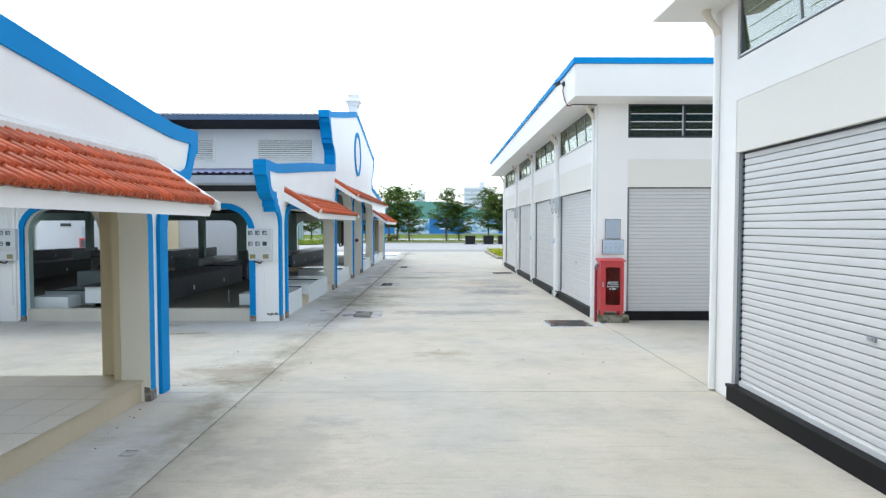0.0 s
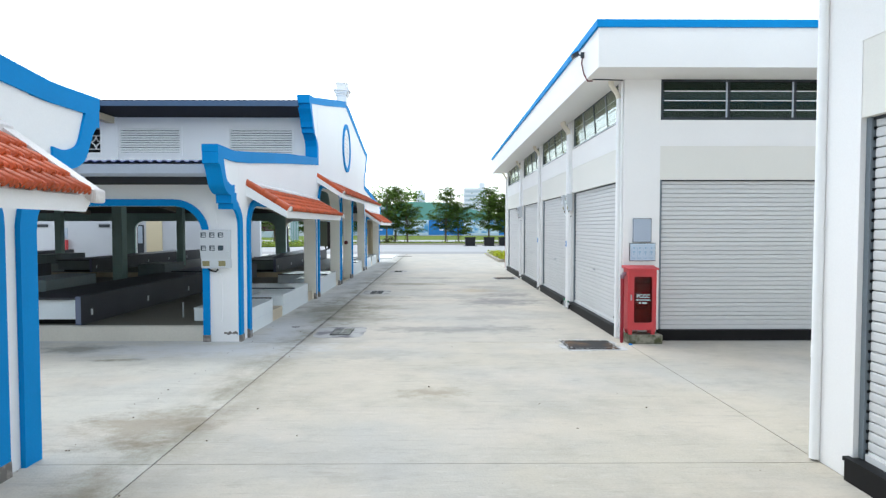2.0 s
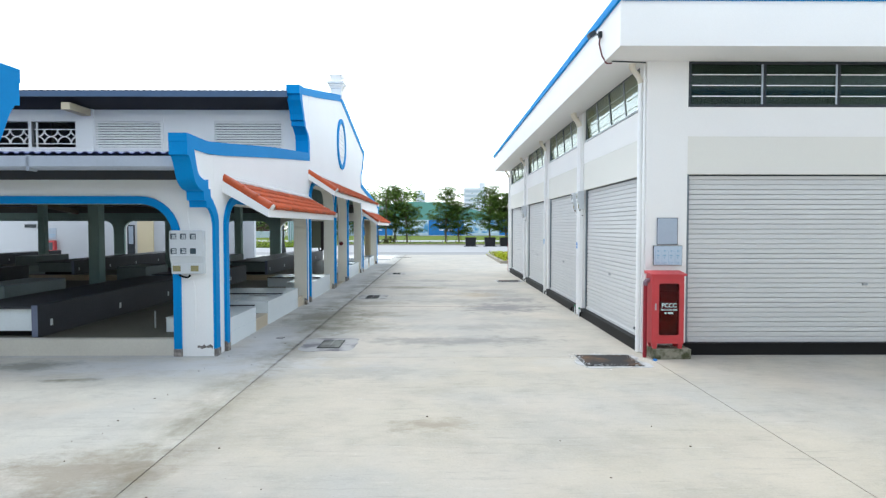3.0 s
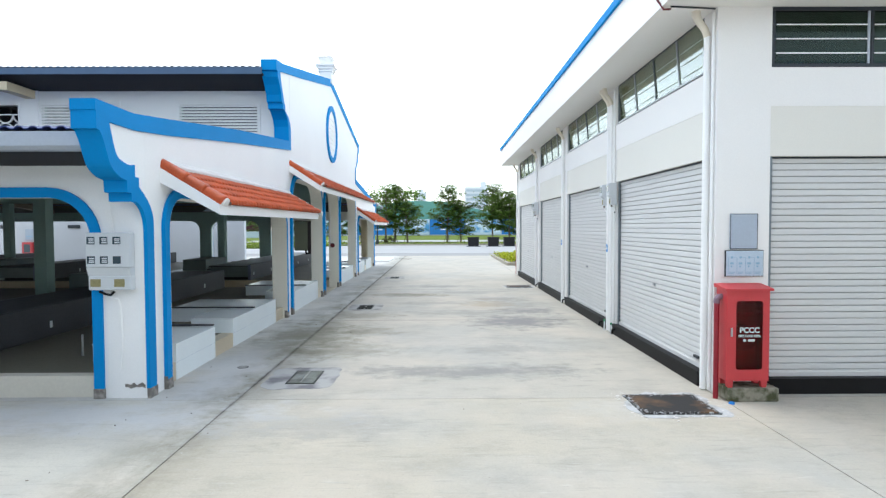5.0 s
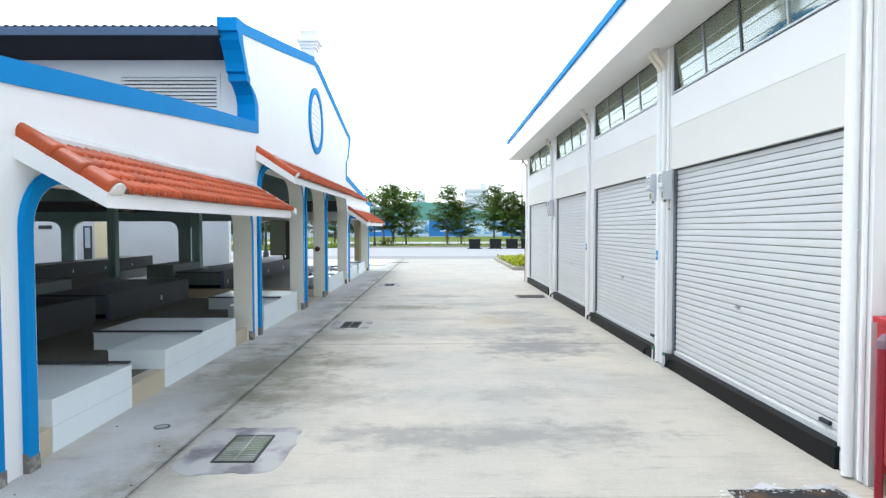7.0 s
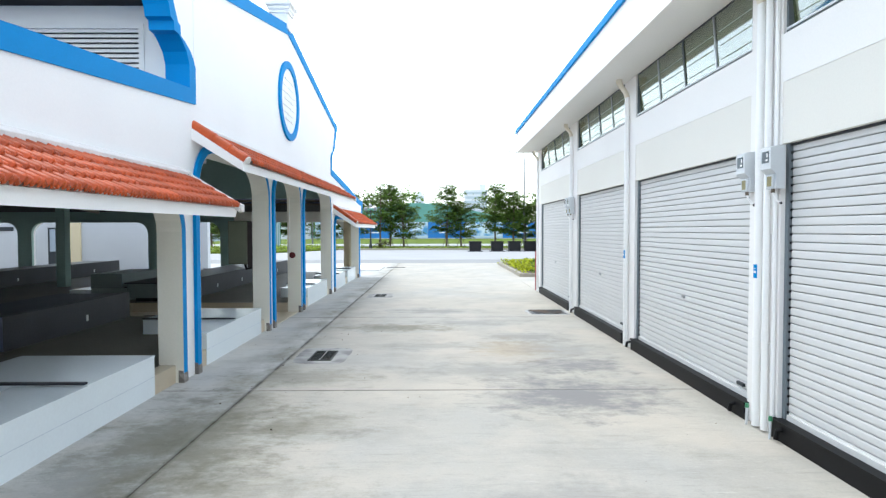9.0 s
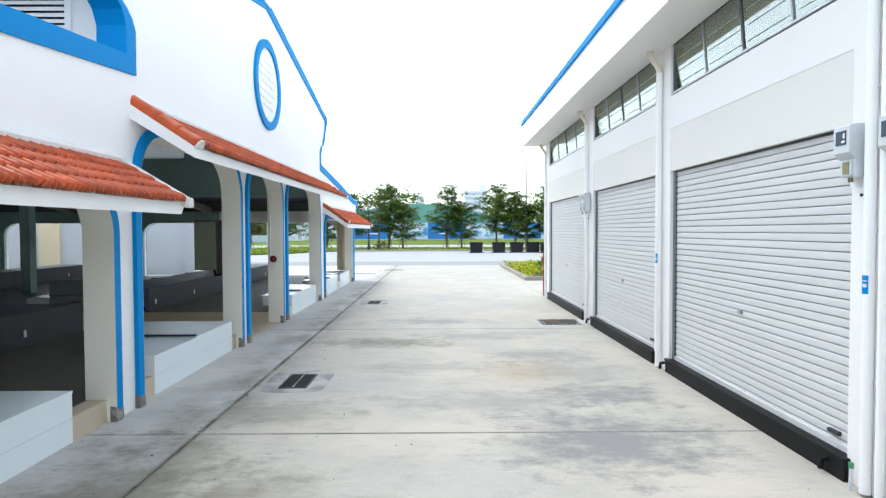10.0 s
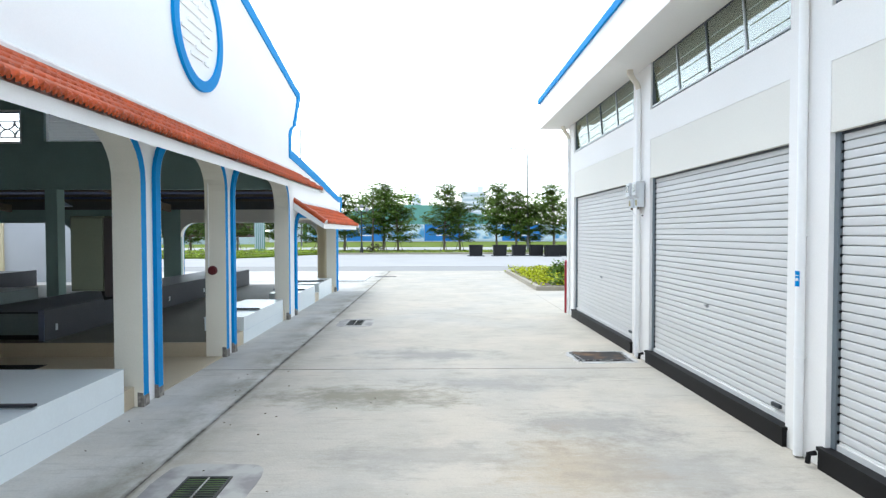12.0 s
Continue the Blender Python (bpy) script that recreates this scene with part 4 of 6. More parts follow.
def upper_wall(y0, y1, out):
    """out: -1 or 1, the side that faces outdoors."""
    opens = sorted(LOUVRES + GRILLES)
    x = HB + HT
    ym = (y0 + y1) / 2
    skins = ((y0, ym, WHITE), (ym, y1, TEAL)) if out < 0 else ((y0, ym, TEAL), (ym, y1, WHITE))
    for a, b in opens:
        for ya, yb, paint in skins:
            part("upper_wall", boxes((x, a, ya, yb, 3.15, 5.24)), paint, hall)
            part("upper_sill", boxes((a, b, ya, yb, 3.15, LOW)), paint, hall)
            part("upper_head", boxes((a, b, ya, yb, HIGH, 5.24)), paint, hall)
        x = b
    for ya, yb, paint in skins:
        part("upper_wall", boxes((x, HX - HT, ya, yb, 3.15, 5.24)), paint, hall)
    part("tie_beam", boxes((HB + HT, HX - HT, y0 - 0.03, y1 + 0.03, 3.07, 3.15)), TEAL, hall, "grey-green tie beam")
    yf = y0 if out < 0 else y1
    for a, b in LOUVRES:
        f = boxes(*[(p, q, *sorted((yf, yf + out * 0.03)), z0, z1) for p, q, z0, z1 in ((a - 0.07, b + 0.07, HIGH, HIGH + 0.07), (a - 0.07, b + 0.07, LOW - 0.07, LOW), (a - 0.07, a, LOW, HIGH), (b, b + 0.07, LOW, HIGH))])
        lv = part("louvre", f, WHITE, hall, "white louvred vent")
        for k in range(10):
            z = LOW + 0.012 + k * 0.069
            part("blade", prism(bmesh.new(), [(yf + out * 0.028, z - 0.002), (yf + out * 0.028, z + 0.038), (yf - out * 0.02, z + 0.060), (yf - out * 0.02, z + 0.048)], "x", a, b), WHITE, lv)
    for a, b in GRILLES:
        f = boxes(*[(p, q, y0 - 0.012, y1 + 0.012, z0, z1) for p, q, z0, z1 in ((a - 0.035, b + 0.035, HIGH, HIGH + 0.05), (a - 0.035, b + 0.035, LOW - 0.05, LOW), (a - 0.035, a, LOW, HIGH), (b, b + 0.035, LOW, HIGH))])
        gr = part("grille", f, WHITE, hall, "white opening with a patterned grille band")
        ym = (y0 + y1) / 2
        part("rail", boxes((a, b, ym - 0.02, ym + 0.02, 4.285, 4.31), (a, b, ym - 0.02, ym + 0.02, 4.67, 4.695)), WHITE, gr)
        part("grille_post", boxes((a + 0.07, a + 0.11, ym - 0.02, ym + 0.02, LOW, HIGH)), WHITE, gr)
        n = 3
        w = (b - a - 0.11) / n
        for i in range(n):
            c = a + 0.11 + (i + 0.5) * w
            pat = bmesh.new()
            # four petals: arcs about the corners of the cell
            for sx in (-1, 1):
                for sz in (-1, 1):
                    mid = math.degrees(math.atan2(-sz, -sx))
                    ribbon(pat, arc(c + sx * w / 2, 4.49 + sz * 0.18, 0.165, mid - 45, mid + 45, 7), arc(c + sx * w / 2, 4.49 + sz * 0.18, 0.19, mid - 45, mid + 45, 7), "y", ym - 0.02, ym + 0.02)
            part("tracery", pat, WHITE, gr)
    for x in (-8.79, -14.15, -19.65):
        part("pilaster", boxes((x - 0.17, x + 0.17, *sorted((yf, yf + out * 0.05)), 3.95, 5.22)), WHITE, hall)
        part("beam_end", boxes((x - 0.11, x + 0.11, *sorted((yf + out * 0.052, yf + out * 0.95)), 5.02, 5.20)), CREAM, hall, "cream concrete beam end under the eave")


upper_wall(18.45, 18.63, -1)
upper_wall(2 * MID - 18.63, 2 * MID - 18.45, 1)
for x, y in ((-8.67, 18.54), (-14.15, 18.54), (-19.65, 18.54), (-8.40, 29.2), (-11.51, 29.2), (-17.2, 29.2)):
    part("column", soft_box(x - 0.145, x + 0.145, y - 0.145, y + 0.145, BASE, 3.07, 0.012), TEAL, hall, "square grey-green column")


# metal roofs: corrugated sheets
def corrugated(x0, x1, ya, za, yb, zb, pitch=0.15, amp=0.026):
    bm = bmesh.new()
    n = int((x1 - x0) / pitch * 4)
    rows = []
    for k in range(n + 1):
        x = x0 + (x1 - x0) * k / n
        d = (0, amp, amp, 0)[k % 4]
        rows.append([bm.verts.new((x, ya, za + d)), bm.verts.new((x, yb, zb + d)), bm.verts.new((x, ya, za + d - 0.012)), bm.verts.new((x, yb, zb + d - 0.012))])
    for p, q in zip(rows, rows[1:]):
        bm.faces.new((p[0], q[0], q[1], p[1]))
        bm.faces.new((p[2], p[3], q[3], q[2]))
        bm.faces.new((p[0], p[2], q[2], q[0]))
        bm.faces.new((p[1], q[1], q[3], p[3]))
    return bm


RX0, RX1 = HB + HT, HX - HT
for s in (0, 1):
    def my(y):
        return 2 * MID - y if s else y
    part("wing_roof", corrugated(RX0, RX1, my(10.95), 3.10, my(18.44), 3.90), BLUE_ROOF, hall, "deep blue corrugated wing roof")
    part("main_roof", corrugated(RX0, RX1, my(17.30), 5.44, MID, 6.72), DARK_ROOF, hall, "dark grey corrugated main roof")
    part("eave_board", boxes((RX0, RX1, *sorted((my(17.30), my(17.34))), 5.30, 5.435)), FASCIA, hall, "slate blue eave board")
    part("eave_soffit", prism(bmesh.new(), [(my(17.34), 5.31), (my(18.45), 5.20), (my(18.45), 5.23), (my(17.34), 5.34)], "x", RX0, RX1), SOFFIT_SHADE, hall, "eave soffit coloured near black for its shade")
    g = prism(bmesh.new(), [(my(10.84), 3.05), (my(10.84), 2.90), (my(10.88), 2.86), (my(11.02), 2.86), (my(11.02), 3.05)], "x", RX0, RX1 + 0.02)
    gut = part("gutter", g, GUTTER, hall, "light grey metal eave gutter")
    for x in (-5.2, -7.8, -10.4, -13.0):
        part("bracket", boxes((x - 0.02, x + 0.02, *sorted((my(10.84), my(11.02))), 2.84, 3.06)), GUTTER, gut)
    part("wall_plate", boxes((RX0, RX1, *sorted((my(11.70), my(11.88))), 2.86, 3.15)), GREY_STEEL, hall)
    part("wing_soffit", prism(bmesh.new(), [(my(11.03), 2.865), (my(11.655), 2.775), (my(11.655), 2.80), (my(11.03), 2.89)], "x", RX0, RX1), SOFFIT_SHADE, hall, "eave soffit coloured near black for its shade")
    for k in range(7):
        y = 12.4 + k * 0.95
        z = 3.10 + (y - 10.95) / (18.44 - 10.95) * 0.80 - 0.06
        part("purlin", boxes((RX0, RX1, *sorted((my(y - 0.03), my(y + 0.03))), z - 0.08, z)), RAFTER, hall, "dusty brown steel purlin")
    for x in COLS[1:-1]:
        part("rafter", prism(bmesh.new(), [(my(11.92), 2.78), (my(18.44), 3.46), (my(18.44), 3.70), (my(11.92), 3.02)], "x", x - 0.06, x + 0.06), RAFTER, hall, "dusty brown roof beam")
for x in COLS[1:-1]:
    tr = boxes((x - 0.05, x + 0.05, 18.63, 2 * MID - 18.63, 5.05, 5.17))
    for sgn in (-1, 1):
        prism(tr, [(MID + sgn * 5.24, 5.20), (MID, 6.50), (MID, 6.62), (MID + sgn * 5.24, 5.36)], "x", x - 0.05, x + 0.05)
        for q in (1.4, 2.8, 4.0):
            box(tr, x - 0.03, x + 0.03, MID + sgn * q - 0.03, MID + sgn * q + 0.03, 5.17, 6.50 - q / 5.24 * 1.3)
    part("roof_truss", tr, GREY_STEEL, hall, "grey steel roof truss")

# raised floor of the hall
PASS0, PASS1 = 22.50, 24.77
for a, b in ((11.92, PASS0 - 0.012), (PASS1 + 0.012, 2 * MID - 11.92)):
    part("floor_slab", boxes((HB + HT, HX - HT + 0.02, a, b, 0, BASE)), HALL_FLOOR, hall, "raised brown hall floor, darkened for the dim interior")
for a, b in ((PASS0 - 0.012, PASS0), (PASS1, PASS1 + 0.012)):
    part("riser", boxes((HB + HT, HX - HT, a, b, 0, BASE + 0.003)), TILE_BEIGE, hall, "beige tiled step beside the passage")
part("passage_floor", boxes((HB + HT, HX - 0.02, PASS0, PASS1, 0.001, 0.012)), TILE_BEIGE, hall, "beige passage floor at yard level")
for a, b, t, r in OPEN:
    if a != PASS0:
        part("threshold", boxes((HX - HT + 0.02, HX - 0.06, a, b, 0, BASE)), TILE_BEIGE, hall, "beige tiled threshold")


# tiled lean-to awnings over the arches
def tile_mesh():
    """One glazed clay tile with two large and two small rolls and a thick rounded nose: local x along the eave, local y up the slope."""
    bm = bmesh.new()
    w, ln = 0.25, 0.33
    wave = ((0.0, -0.006), (0.08, -0.004), (0.15, 0.024), (0.27, 0.042), (0.39, 0.026), (0.46, -0.003), (0.58, -0.005), (0.65, 0.018), (0.75, 0.029), (0.85, 0.018), (0.92, -0.004))
    xs = [w * (k + f) / 2 for k in (0, 1) for f, h in wave] + [w]
    hs = [h for k in (0, 1) for f, h in wave] + [-0.006]
    n = len(xs) - 1
    rows = [[bm.verts.new((x, y, h * k + z)) for x, h in zip(xs, hs)] for y, z, k in ((0.012, 0.008, 0.6), (0.002, 0.018, 0.85), (0.0, 0.036, 0.96), (0.008, 0.046, 1.0), (0.04, 0.045, 1.0), (ln, 0.004, 0.9))]
    for p, q in zip(rows, rows[1:]):
        for i in range(n):
            bm.faces.new((p[i], p[i + 1], q[i + 1], q[i]))
    bmesh.ops.recalc_face_normals(bm, faces=bm.faces)
    me = bpy.data.meshes.new("tile")
    bm.to_mesh(me)
    bm.free()
    me.materials.append(TERRACOTTA)
    me.polygons.foreach_set("use_smooth", [True] * len(me.polygons))
    return me


TILE = tile_mesh()


def barrel_mesh():
    """One large round-topped verge tile with straight skirts, wider at its lower end."""
    bm = bmesh.new()
    n, ln = 10, 0.40
    rings = []
    for y, r in ((-0.005, 0.096), (0.0, 0.106), (0.03, 0.110), (0.05, 0.103), (ln, 0.094)):
        ring = [bm.verts.new((r, y, -0.06))]
        ring += [bm.verts.new((r * math.cos(math.pi * k / n), y, r * 0.85 * math.sin(math.pi * k / n))) for k in range(n + 1)]
        ring.append(bm.verts.new((-r, y, -0.06)))
        rings.append(ring)
    for p, q in zip(rings, rings[1:]):
        for k in range(n + 2):
            bm.faces.new((p[k], p[k + 1], q[k + 1], q[k]))
    bm.faces.new(rings[0])
    bmesh.ops.recalc_face_normals(bm, faces=bm.faces)
    me = bpy.data.meshes.new("verge_tile")
    bm.to_mesh(me)
    bm.free()
    me.materials.append(TERRACOTTA)
    me.polygons.foreach_set("use_smooth", [len(p.vertices) == 4 for p in me.polygons])
    return me


BARREL = barrel_mesh()


def awning(y0, y1, z_wall, z_near, z_far, thick, reach, low, rows=4):
    """White concrete slab with soffit, four courses of clay tiles, round tiles down one verge and mortar down the other."""
    xw, xe = HX, HX + reach

    def eave(y):
        return z_near + (z_far - z_near) * (y - y0) / (y1 - y0)

    slab = bmesh.new()
    ends = [[slab.verts.new((x, y, z)) for x, y, z in ((xw, yl, z_wall - low), (xe - 0.02, yl, eave(yh) - thick), (xe - 0.02, yh, eave(yh) - 0.008), (xw, yh, z_wall - 0.01))] for yl, yh in ((y0, y0), (y1 - 0.11, y1))]
    slab.faces.new(ends[0]), slab.faces.new(ends[1][::-1])
    for i in range(4):
        slab.faces.new((ends[0][i], ends[1][i], ends[1][(i + 1) % 4], ends[0][(i + 1) % 4]))
    a = part("awning", slab, WHITE, hall, "white slab awning covered with orange clay tiles")
    part("flashing", prism(bmesh.new(), [(xw, z_wall - 0.02), (xw + 0.12, z_wall - 0.09), (xw + 0.12, z_wall + 0.025), (xw + 0.10, z_wall + 0.045), (xw, z_wall + 0.095)], "y", y0 + 0.14, y1), MORTAR, a, "pale mortar flashing")
    part("verge", prism(bmesh.new(), [(xw + 0.03, z_wall - 0.05), (xe + 0.03, z_far - 0.06), (xe + 0.045, z_far + 0.036), (xw + 0.03, z_wall + 0.066)], "y", y1 - 0.12, y1 + 0.02), MORTAR, a, "white mortar verge")
    part("verge_end", soft_box(xe + 0.0, xe + 0.065, y1 - 0.11, y1 + 0.03, z_far - 0.065, z_far + 0.045, 0.02), MORTAR, a, "white mortar end block")
    count = int((y1 - y0 - 0.36) / 0.25)

    def frame_at(y, d):
        ze = eave(y)
        slope, length = math.atan2(z_wall - ze, xe - xw), math.hypot(z_wall - ze, xe - xw)
        c, s = math.cos(slope), math.sin(slope)
        return Matrix(((0, -c, s, xe + 0.035 - d * length * c), (1, 0, 0, y), (0, s, c, ze - 0.018 + d * length * s), (0, 0, 0, 1)))

    for r in range(rows):
        for i in range(count):
            y = y0 + 0.22 + i * (y1 - y0 - 0.36) / count
            part("tile", TILE, TERRACOTTA, a, "", frame_at(y, r * 0.86 / rows) @ pose(random.uniform(-0.003, 0.003), random.uniform(-0.005, 0.005), random.uniform(0, 0.004), random.uniform(-0.6, 0.6), random.uniform(-0.6, 0.6), 0))
    for r in range(3):
        part("verge_tile", BARREL, TERRACOTTA, a, "", frame_at(y0 + 0.119, 0.065 + r * 0.92 / 3) @ Matrix.Translation((0, 0, 0.006 + 0.004 * r)))
    f = frame_at(y0 + 0.119, 0.065)
    stop = bmesh.new()
    prism(stop, [(0.088, -0.03), *[(0.088 * math.cos(math.pi * k / 8), 0.075 * math.sin(math.pi * k / 8)) for k in range(9)], (-0.088, -0.03)], "y", -0.03, 0.0)
    part("verge_stop", stop, MORTAR, a, "white mortar stop", f @ Matrix.Translation((0, 0, 0.006)))
    return a


awning(12.03, 18.10, 2.80, 2.335, 2.36, 0.135, 0.765, 0.195)
awning(18.40, 29.40, 3.50, 3.02, 3.06, 0.135, 0.74, 0.17)
awning(29.62, 35.72, 2.80, 2.28, 2.28, 0.135, 0.765, 0.18)

hall_near = copy_thing(hall, PLACE[hall] @ Matrix.Translation((0, -29.74, 0)))

# ---------------------------------------------------------------- fittings on the buildings
def meter_box(x, y, z):
    """A small single meter box on the west wall of the shops, with a window, a terminal cover and a cable loop."""
    e = thing("electric_meter", x, y, z, "pale grey plastic electric meter box on the white wall", "meter", "electric meters")
    side = [(x, z - 0.10), (x - 0.085, z - 0.10), (x - 0.085, z + 0.04), (x - 0.14, z + 0.09), (x - 0.14, z + 0.29), (x - 0.12, z + 0.305), (x, z + 0.315)]
    part("body", prism(bmesh.new(), side, "y", y - 0.09, y + 0.09), BOX_GREY, e)
    part("meter_window", boxes((x - 0.145, x - 0.139, y - 0.055, y + 0.06, z + 0.15, z + 0.26)), BOX_DARK, e, "dark meter window")
    part("terminal_cover", soft_box(x - 0.10, x - 0.084, y - 0.06, y + 0.06, z - 0.09, z + 0.035, 0.004), BOX_GREY, e)
    part("breaker", boxes((x - 0.105, x - 0.0995, y - 0.035, y + 0.035, z - 0.075, z + 0.02)), BRASS, e, "ochre breaker")
    part("display_digits", boxes((x - 0.147, x - 0.1452, y - 0.045, y - 0.01, z + 0.165, z + 0.185), (x - 0.147, x - 0.1452, y - 0.045, y - 0.025, z + 0.20, z + 0.24)), LETTER, e, "pale meter digits")
    part("gland", tube([(x - 0.07, y - 0.01, z - 0.098), (x - 0.07, y - 0.01, z - 0.135)], 0.018, 8), RAFTER, e, "brown cable gland")
    part("cable", tube([(x - 0.07, y - 0.01, z - 0.13), (x - 0.065, y - 0.02, z - 0.17), (x - 0.045, y - 0.045, z - 0.215), (x - 0.03, y - 0.07, z - 0.235)], 0.009, 7), PVC, e, "short white cable end")
    part("cable_end", tube([(x - 0.03, y - 0.07, z - 0.232), (x - 0.025, y - 0.08, z - 0.245)], 0.012, 7), BLACK, e, "black taped cable end")
    return e


for y in (15.74, 16.22, 24.47, 24.78):
    meter_box(FACE - 0.02, y, 2.54)

def pipe_patch(y, r0, r1, a0, a1, z0, z1):
    """A curved patch that hugs a rain pipe."""
    turn = [math.radians(a0 + (a1 - a0) * k / 8) for k in range(9)]
    ring = [(FACE - 0.05 + r * math.cos(a), y + r * math.sin(a)) for r, line in ((r1, turn), (r0, turn[::-1])) for a in line]
    return prism(bmesh.new(), ring, "z", z0, z1)


for y in (16.05, 20.32):
    sticker = solo("sticker", pipe_patch(y, 0.0403, 0.0415, 140, 232, 1.55, 1.69), BLUE, "small blue sticker on the white downpipe", "sticker", "pipe stickers")
    for z0, z1 in ((1.60, 1.625), (1.645, 1.652)):
        part("print", pipe_patch(y, 0.0415, 0.0422, 172, 216, z0, z1), LETTER, sticker)


def ragged_upright():
    """A flaked strip of plaster low on the corner pier."""
    g = random.Random(9)
    top = [(-3.16 + 0.034 * i, 0.175 + g.uniform(-0.02, 0.02)) for i in range(8)]
    low = [(-3.16 + 0.034 * i, 0.135 + g.uniform(-0.02, 0.015)) for i in range(8)]
    return prism(bmesh.new(), top + low[::-1], "y", 11.652, 11.6605)


def meter_panel(x):
    """The six-meter box on a pillar of the hall's side wall."""
    y = 11.66
    e = thing("meter_cabinet", x, y, 1.27, "pale grey six-meter electric cabinet hung on the pillar", "meter cabinet", "six-meter cabinets")
    part("body", soft_box(x - 0.258, x + 0.258, y - 0.13, y, 1.575, 1.985, 0.015), BOX_GREY, e)
    part("apron", prism(bmesh.new(), [(y, 1.575), (y - 0.13, 1.575), (y - 0.095, 1.475), (y, 1.475)], "x", x - 0.25, x + 0.25), BOX_GREY, e, "sloping grey apron")
    part("lower_body", soft_box(x - 0.24, x + 0.258, y - 0.11, y, 1.31, 1.475, 0.01), BOX_GREY, e)
    for r in range(2):
        for c in range(3):
            cx, cz = x - 0.19 + c * 0.15, 1.893 - r * 0.227
            w = part("meter_window", boxes((cx - 0.045, cx + 0.045, y - 0.136, y - 0.128, cz - 0.044, cz + 0.044)), BOX_DARK, e, "dark meter window")
            if r == 0 or c < 2:
                part("dial", boxes((cx - 0.022, cx + 0.04, y - 0.139, y - 0.136, cz + 0.012, cz + 0.026), (cx - 0.018, cx + 0.036, y - 0.139, y - 0.136, cz - 0.008, cz + 0.004), (cx - 0.022, cx + 0.04, y - 0.139, y - 0.136, cz - 0.032, cz - 0.016)), BOX_GREY, w)
    for c in (-0.155, 0.124):
        part("breaker_window", boxes((x + c - 0.06, x + c + 0.06, y - 0.116, y - 0.109, 1.35, 1.44)), BRASS, e, "ochre breaker window")
    part("cable_tail", tube([(x - 0.13, y - 0.07, 1.29), (x - 0.06, y - 0.09, 1.265), (x + 0.0, y - 0.08, 1.25), (x + 0.03, y - 0.05, 1.29)], 0.016, 6), BLACK, e, "black cable tail")
    part("cable", tube([(x - 0.02, y - 0.05, 1.30), (x - 0.01, y - 0.05, 1.22), (x + 0.06, y - 0.03, 1.20), (x + 0.08, y - 0.015, 1.1), (x + 0.09, y - 0.015, 0.7), (x + 0.07, y - 0.015, 0.35)], 0.013, 7), PVC, e, "thin white cable")
    part("cable", tube([(x + 0.02, y - 0.015, 1.985), (x - 0.01, y - 0.015, 2.2), (x - 0.02, y - 0.012, 2.4)], 0.008, 6), PVC, e, "thin white cable")
    return e


part("scuff", ragged_upright(), FOOT, hall, "worn bare plaster patch")
meter_panel(-3.268)
meter_panel(-8.66)
for x in (-8.50, -8.42):
    part("conduit", tube([(x, 11.64, 2.8), (x, 11.64, 0.03)], 0.03, 8), PVC, hall, "white conduit")

# fire hose cabinet
fire = thing("fire_hose_cabinet", 4.18, 11.54, 0.16, "red metal fire hose cabinet with a glazed door", "fire cabinet")
CX0, CX1, CY0, CY1 = 3.925, 4.42, 11.40, 11.66
part("body", boxes((CX0, CX0 + 0.02, CY0 + 0.02, CY1, 0.24, 1.31), (CX1 - 0.02, CX1, CY0 + 0.02, CY1, 0.24, 1.31), (CX0 + 0.02, CX1 - 0.02, CY1 - 0.02, CY1, 0.24, 1.31), (CX0 + 0.02, CX1 - 0.02, CY0 + 0.02, CY1 - 0.02, 0.24, 0.26)), RED, fire)
lid = prism(bmesh.new(), [(CY0 - 0.035, 1.315), (CY1 + 0.01, 1.355), (CY1 + 0.01, 1.31), (CY0 - 0.01, 1.295), (CY0 - 0.035, 1.29)], "x", CX0 - 0.03, CX1 + 0.03)
part("lid", lid, RED, fire, "sloping red lid")
door = boxes((CX0, 4.035, CY0, CY0 + 0.02, 0.24, 1.29), (4.345, CX1, CY0, CY0 + 0.02, 0.24, 1.29), (4.035, 4.345, CY0, CY0 + 0.02, 0.24, 0.37), (4.035, 4.345, CY0, CY0 + 0.02, 1.17, 1.29))
for cx, cz, a0 in ((4.035, 0.37, 180), (4.345, 0.37, 270), (4.345, 1.17, 0), (4.035, 1.17, 90)):
    sx, sz = (1 if cx < 4.2 else -1), (1 if cz < 0.8 else -1)
    prism(door, [(cx, cz), *arc(cx + sx * 0.035, cz + sz * 0.035, 0.035, a0, a0 + 90, 4)], "y", CY0 + 0.001, CY0 + 0.019)
door = part("door", door, RED, fire)
part("pane", boxes((4.035, 4.345, CY0 + 0.006, CY0 + 0.012, 0.37, 1.17)), RED_GLASS, door, "smoky glass pane")
part("latch", boxes((3.97, 3.99, CY0 - 0.014, CY0, 0.76, 0.86)), STEEL, door, "steel latch")
for x in (CX0 + 0.01, CX1 - 0.09):
    for y in (CY0 + 0.01, CY1 - 0.07):
        part("leg", prism(bmesh.new(), [(x, 0.24), (x + 0.08, 0.24), (x + 0.07, 0.16), (x + 0.015, 0.16)], "y", y, y + 0.05), RED, fire)
part("hose_reel", tube([(4.19, CY1 - 0.16, 0.72), (4.19, CY1 - 0.05, 0.72)], 0.15, 20), RED_DARK, fire, "coiled hose inside")
part("shelf", boxes((CX0 + 0.02, CX1 - 0.02, CY0 + 0.03, CY1 - 0.02, 1.02, 1.035)), RED, fire)


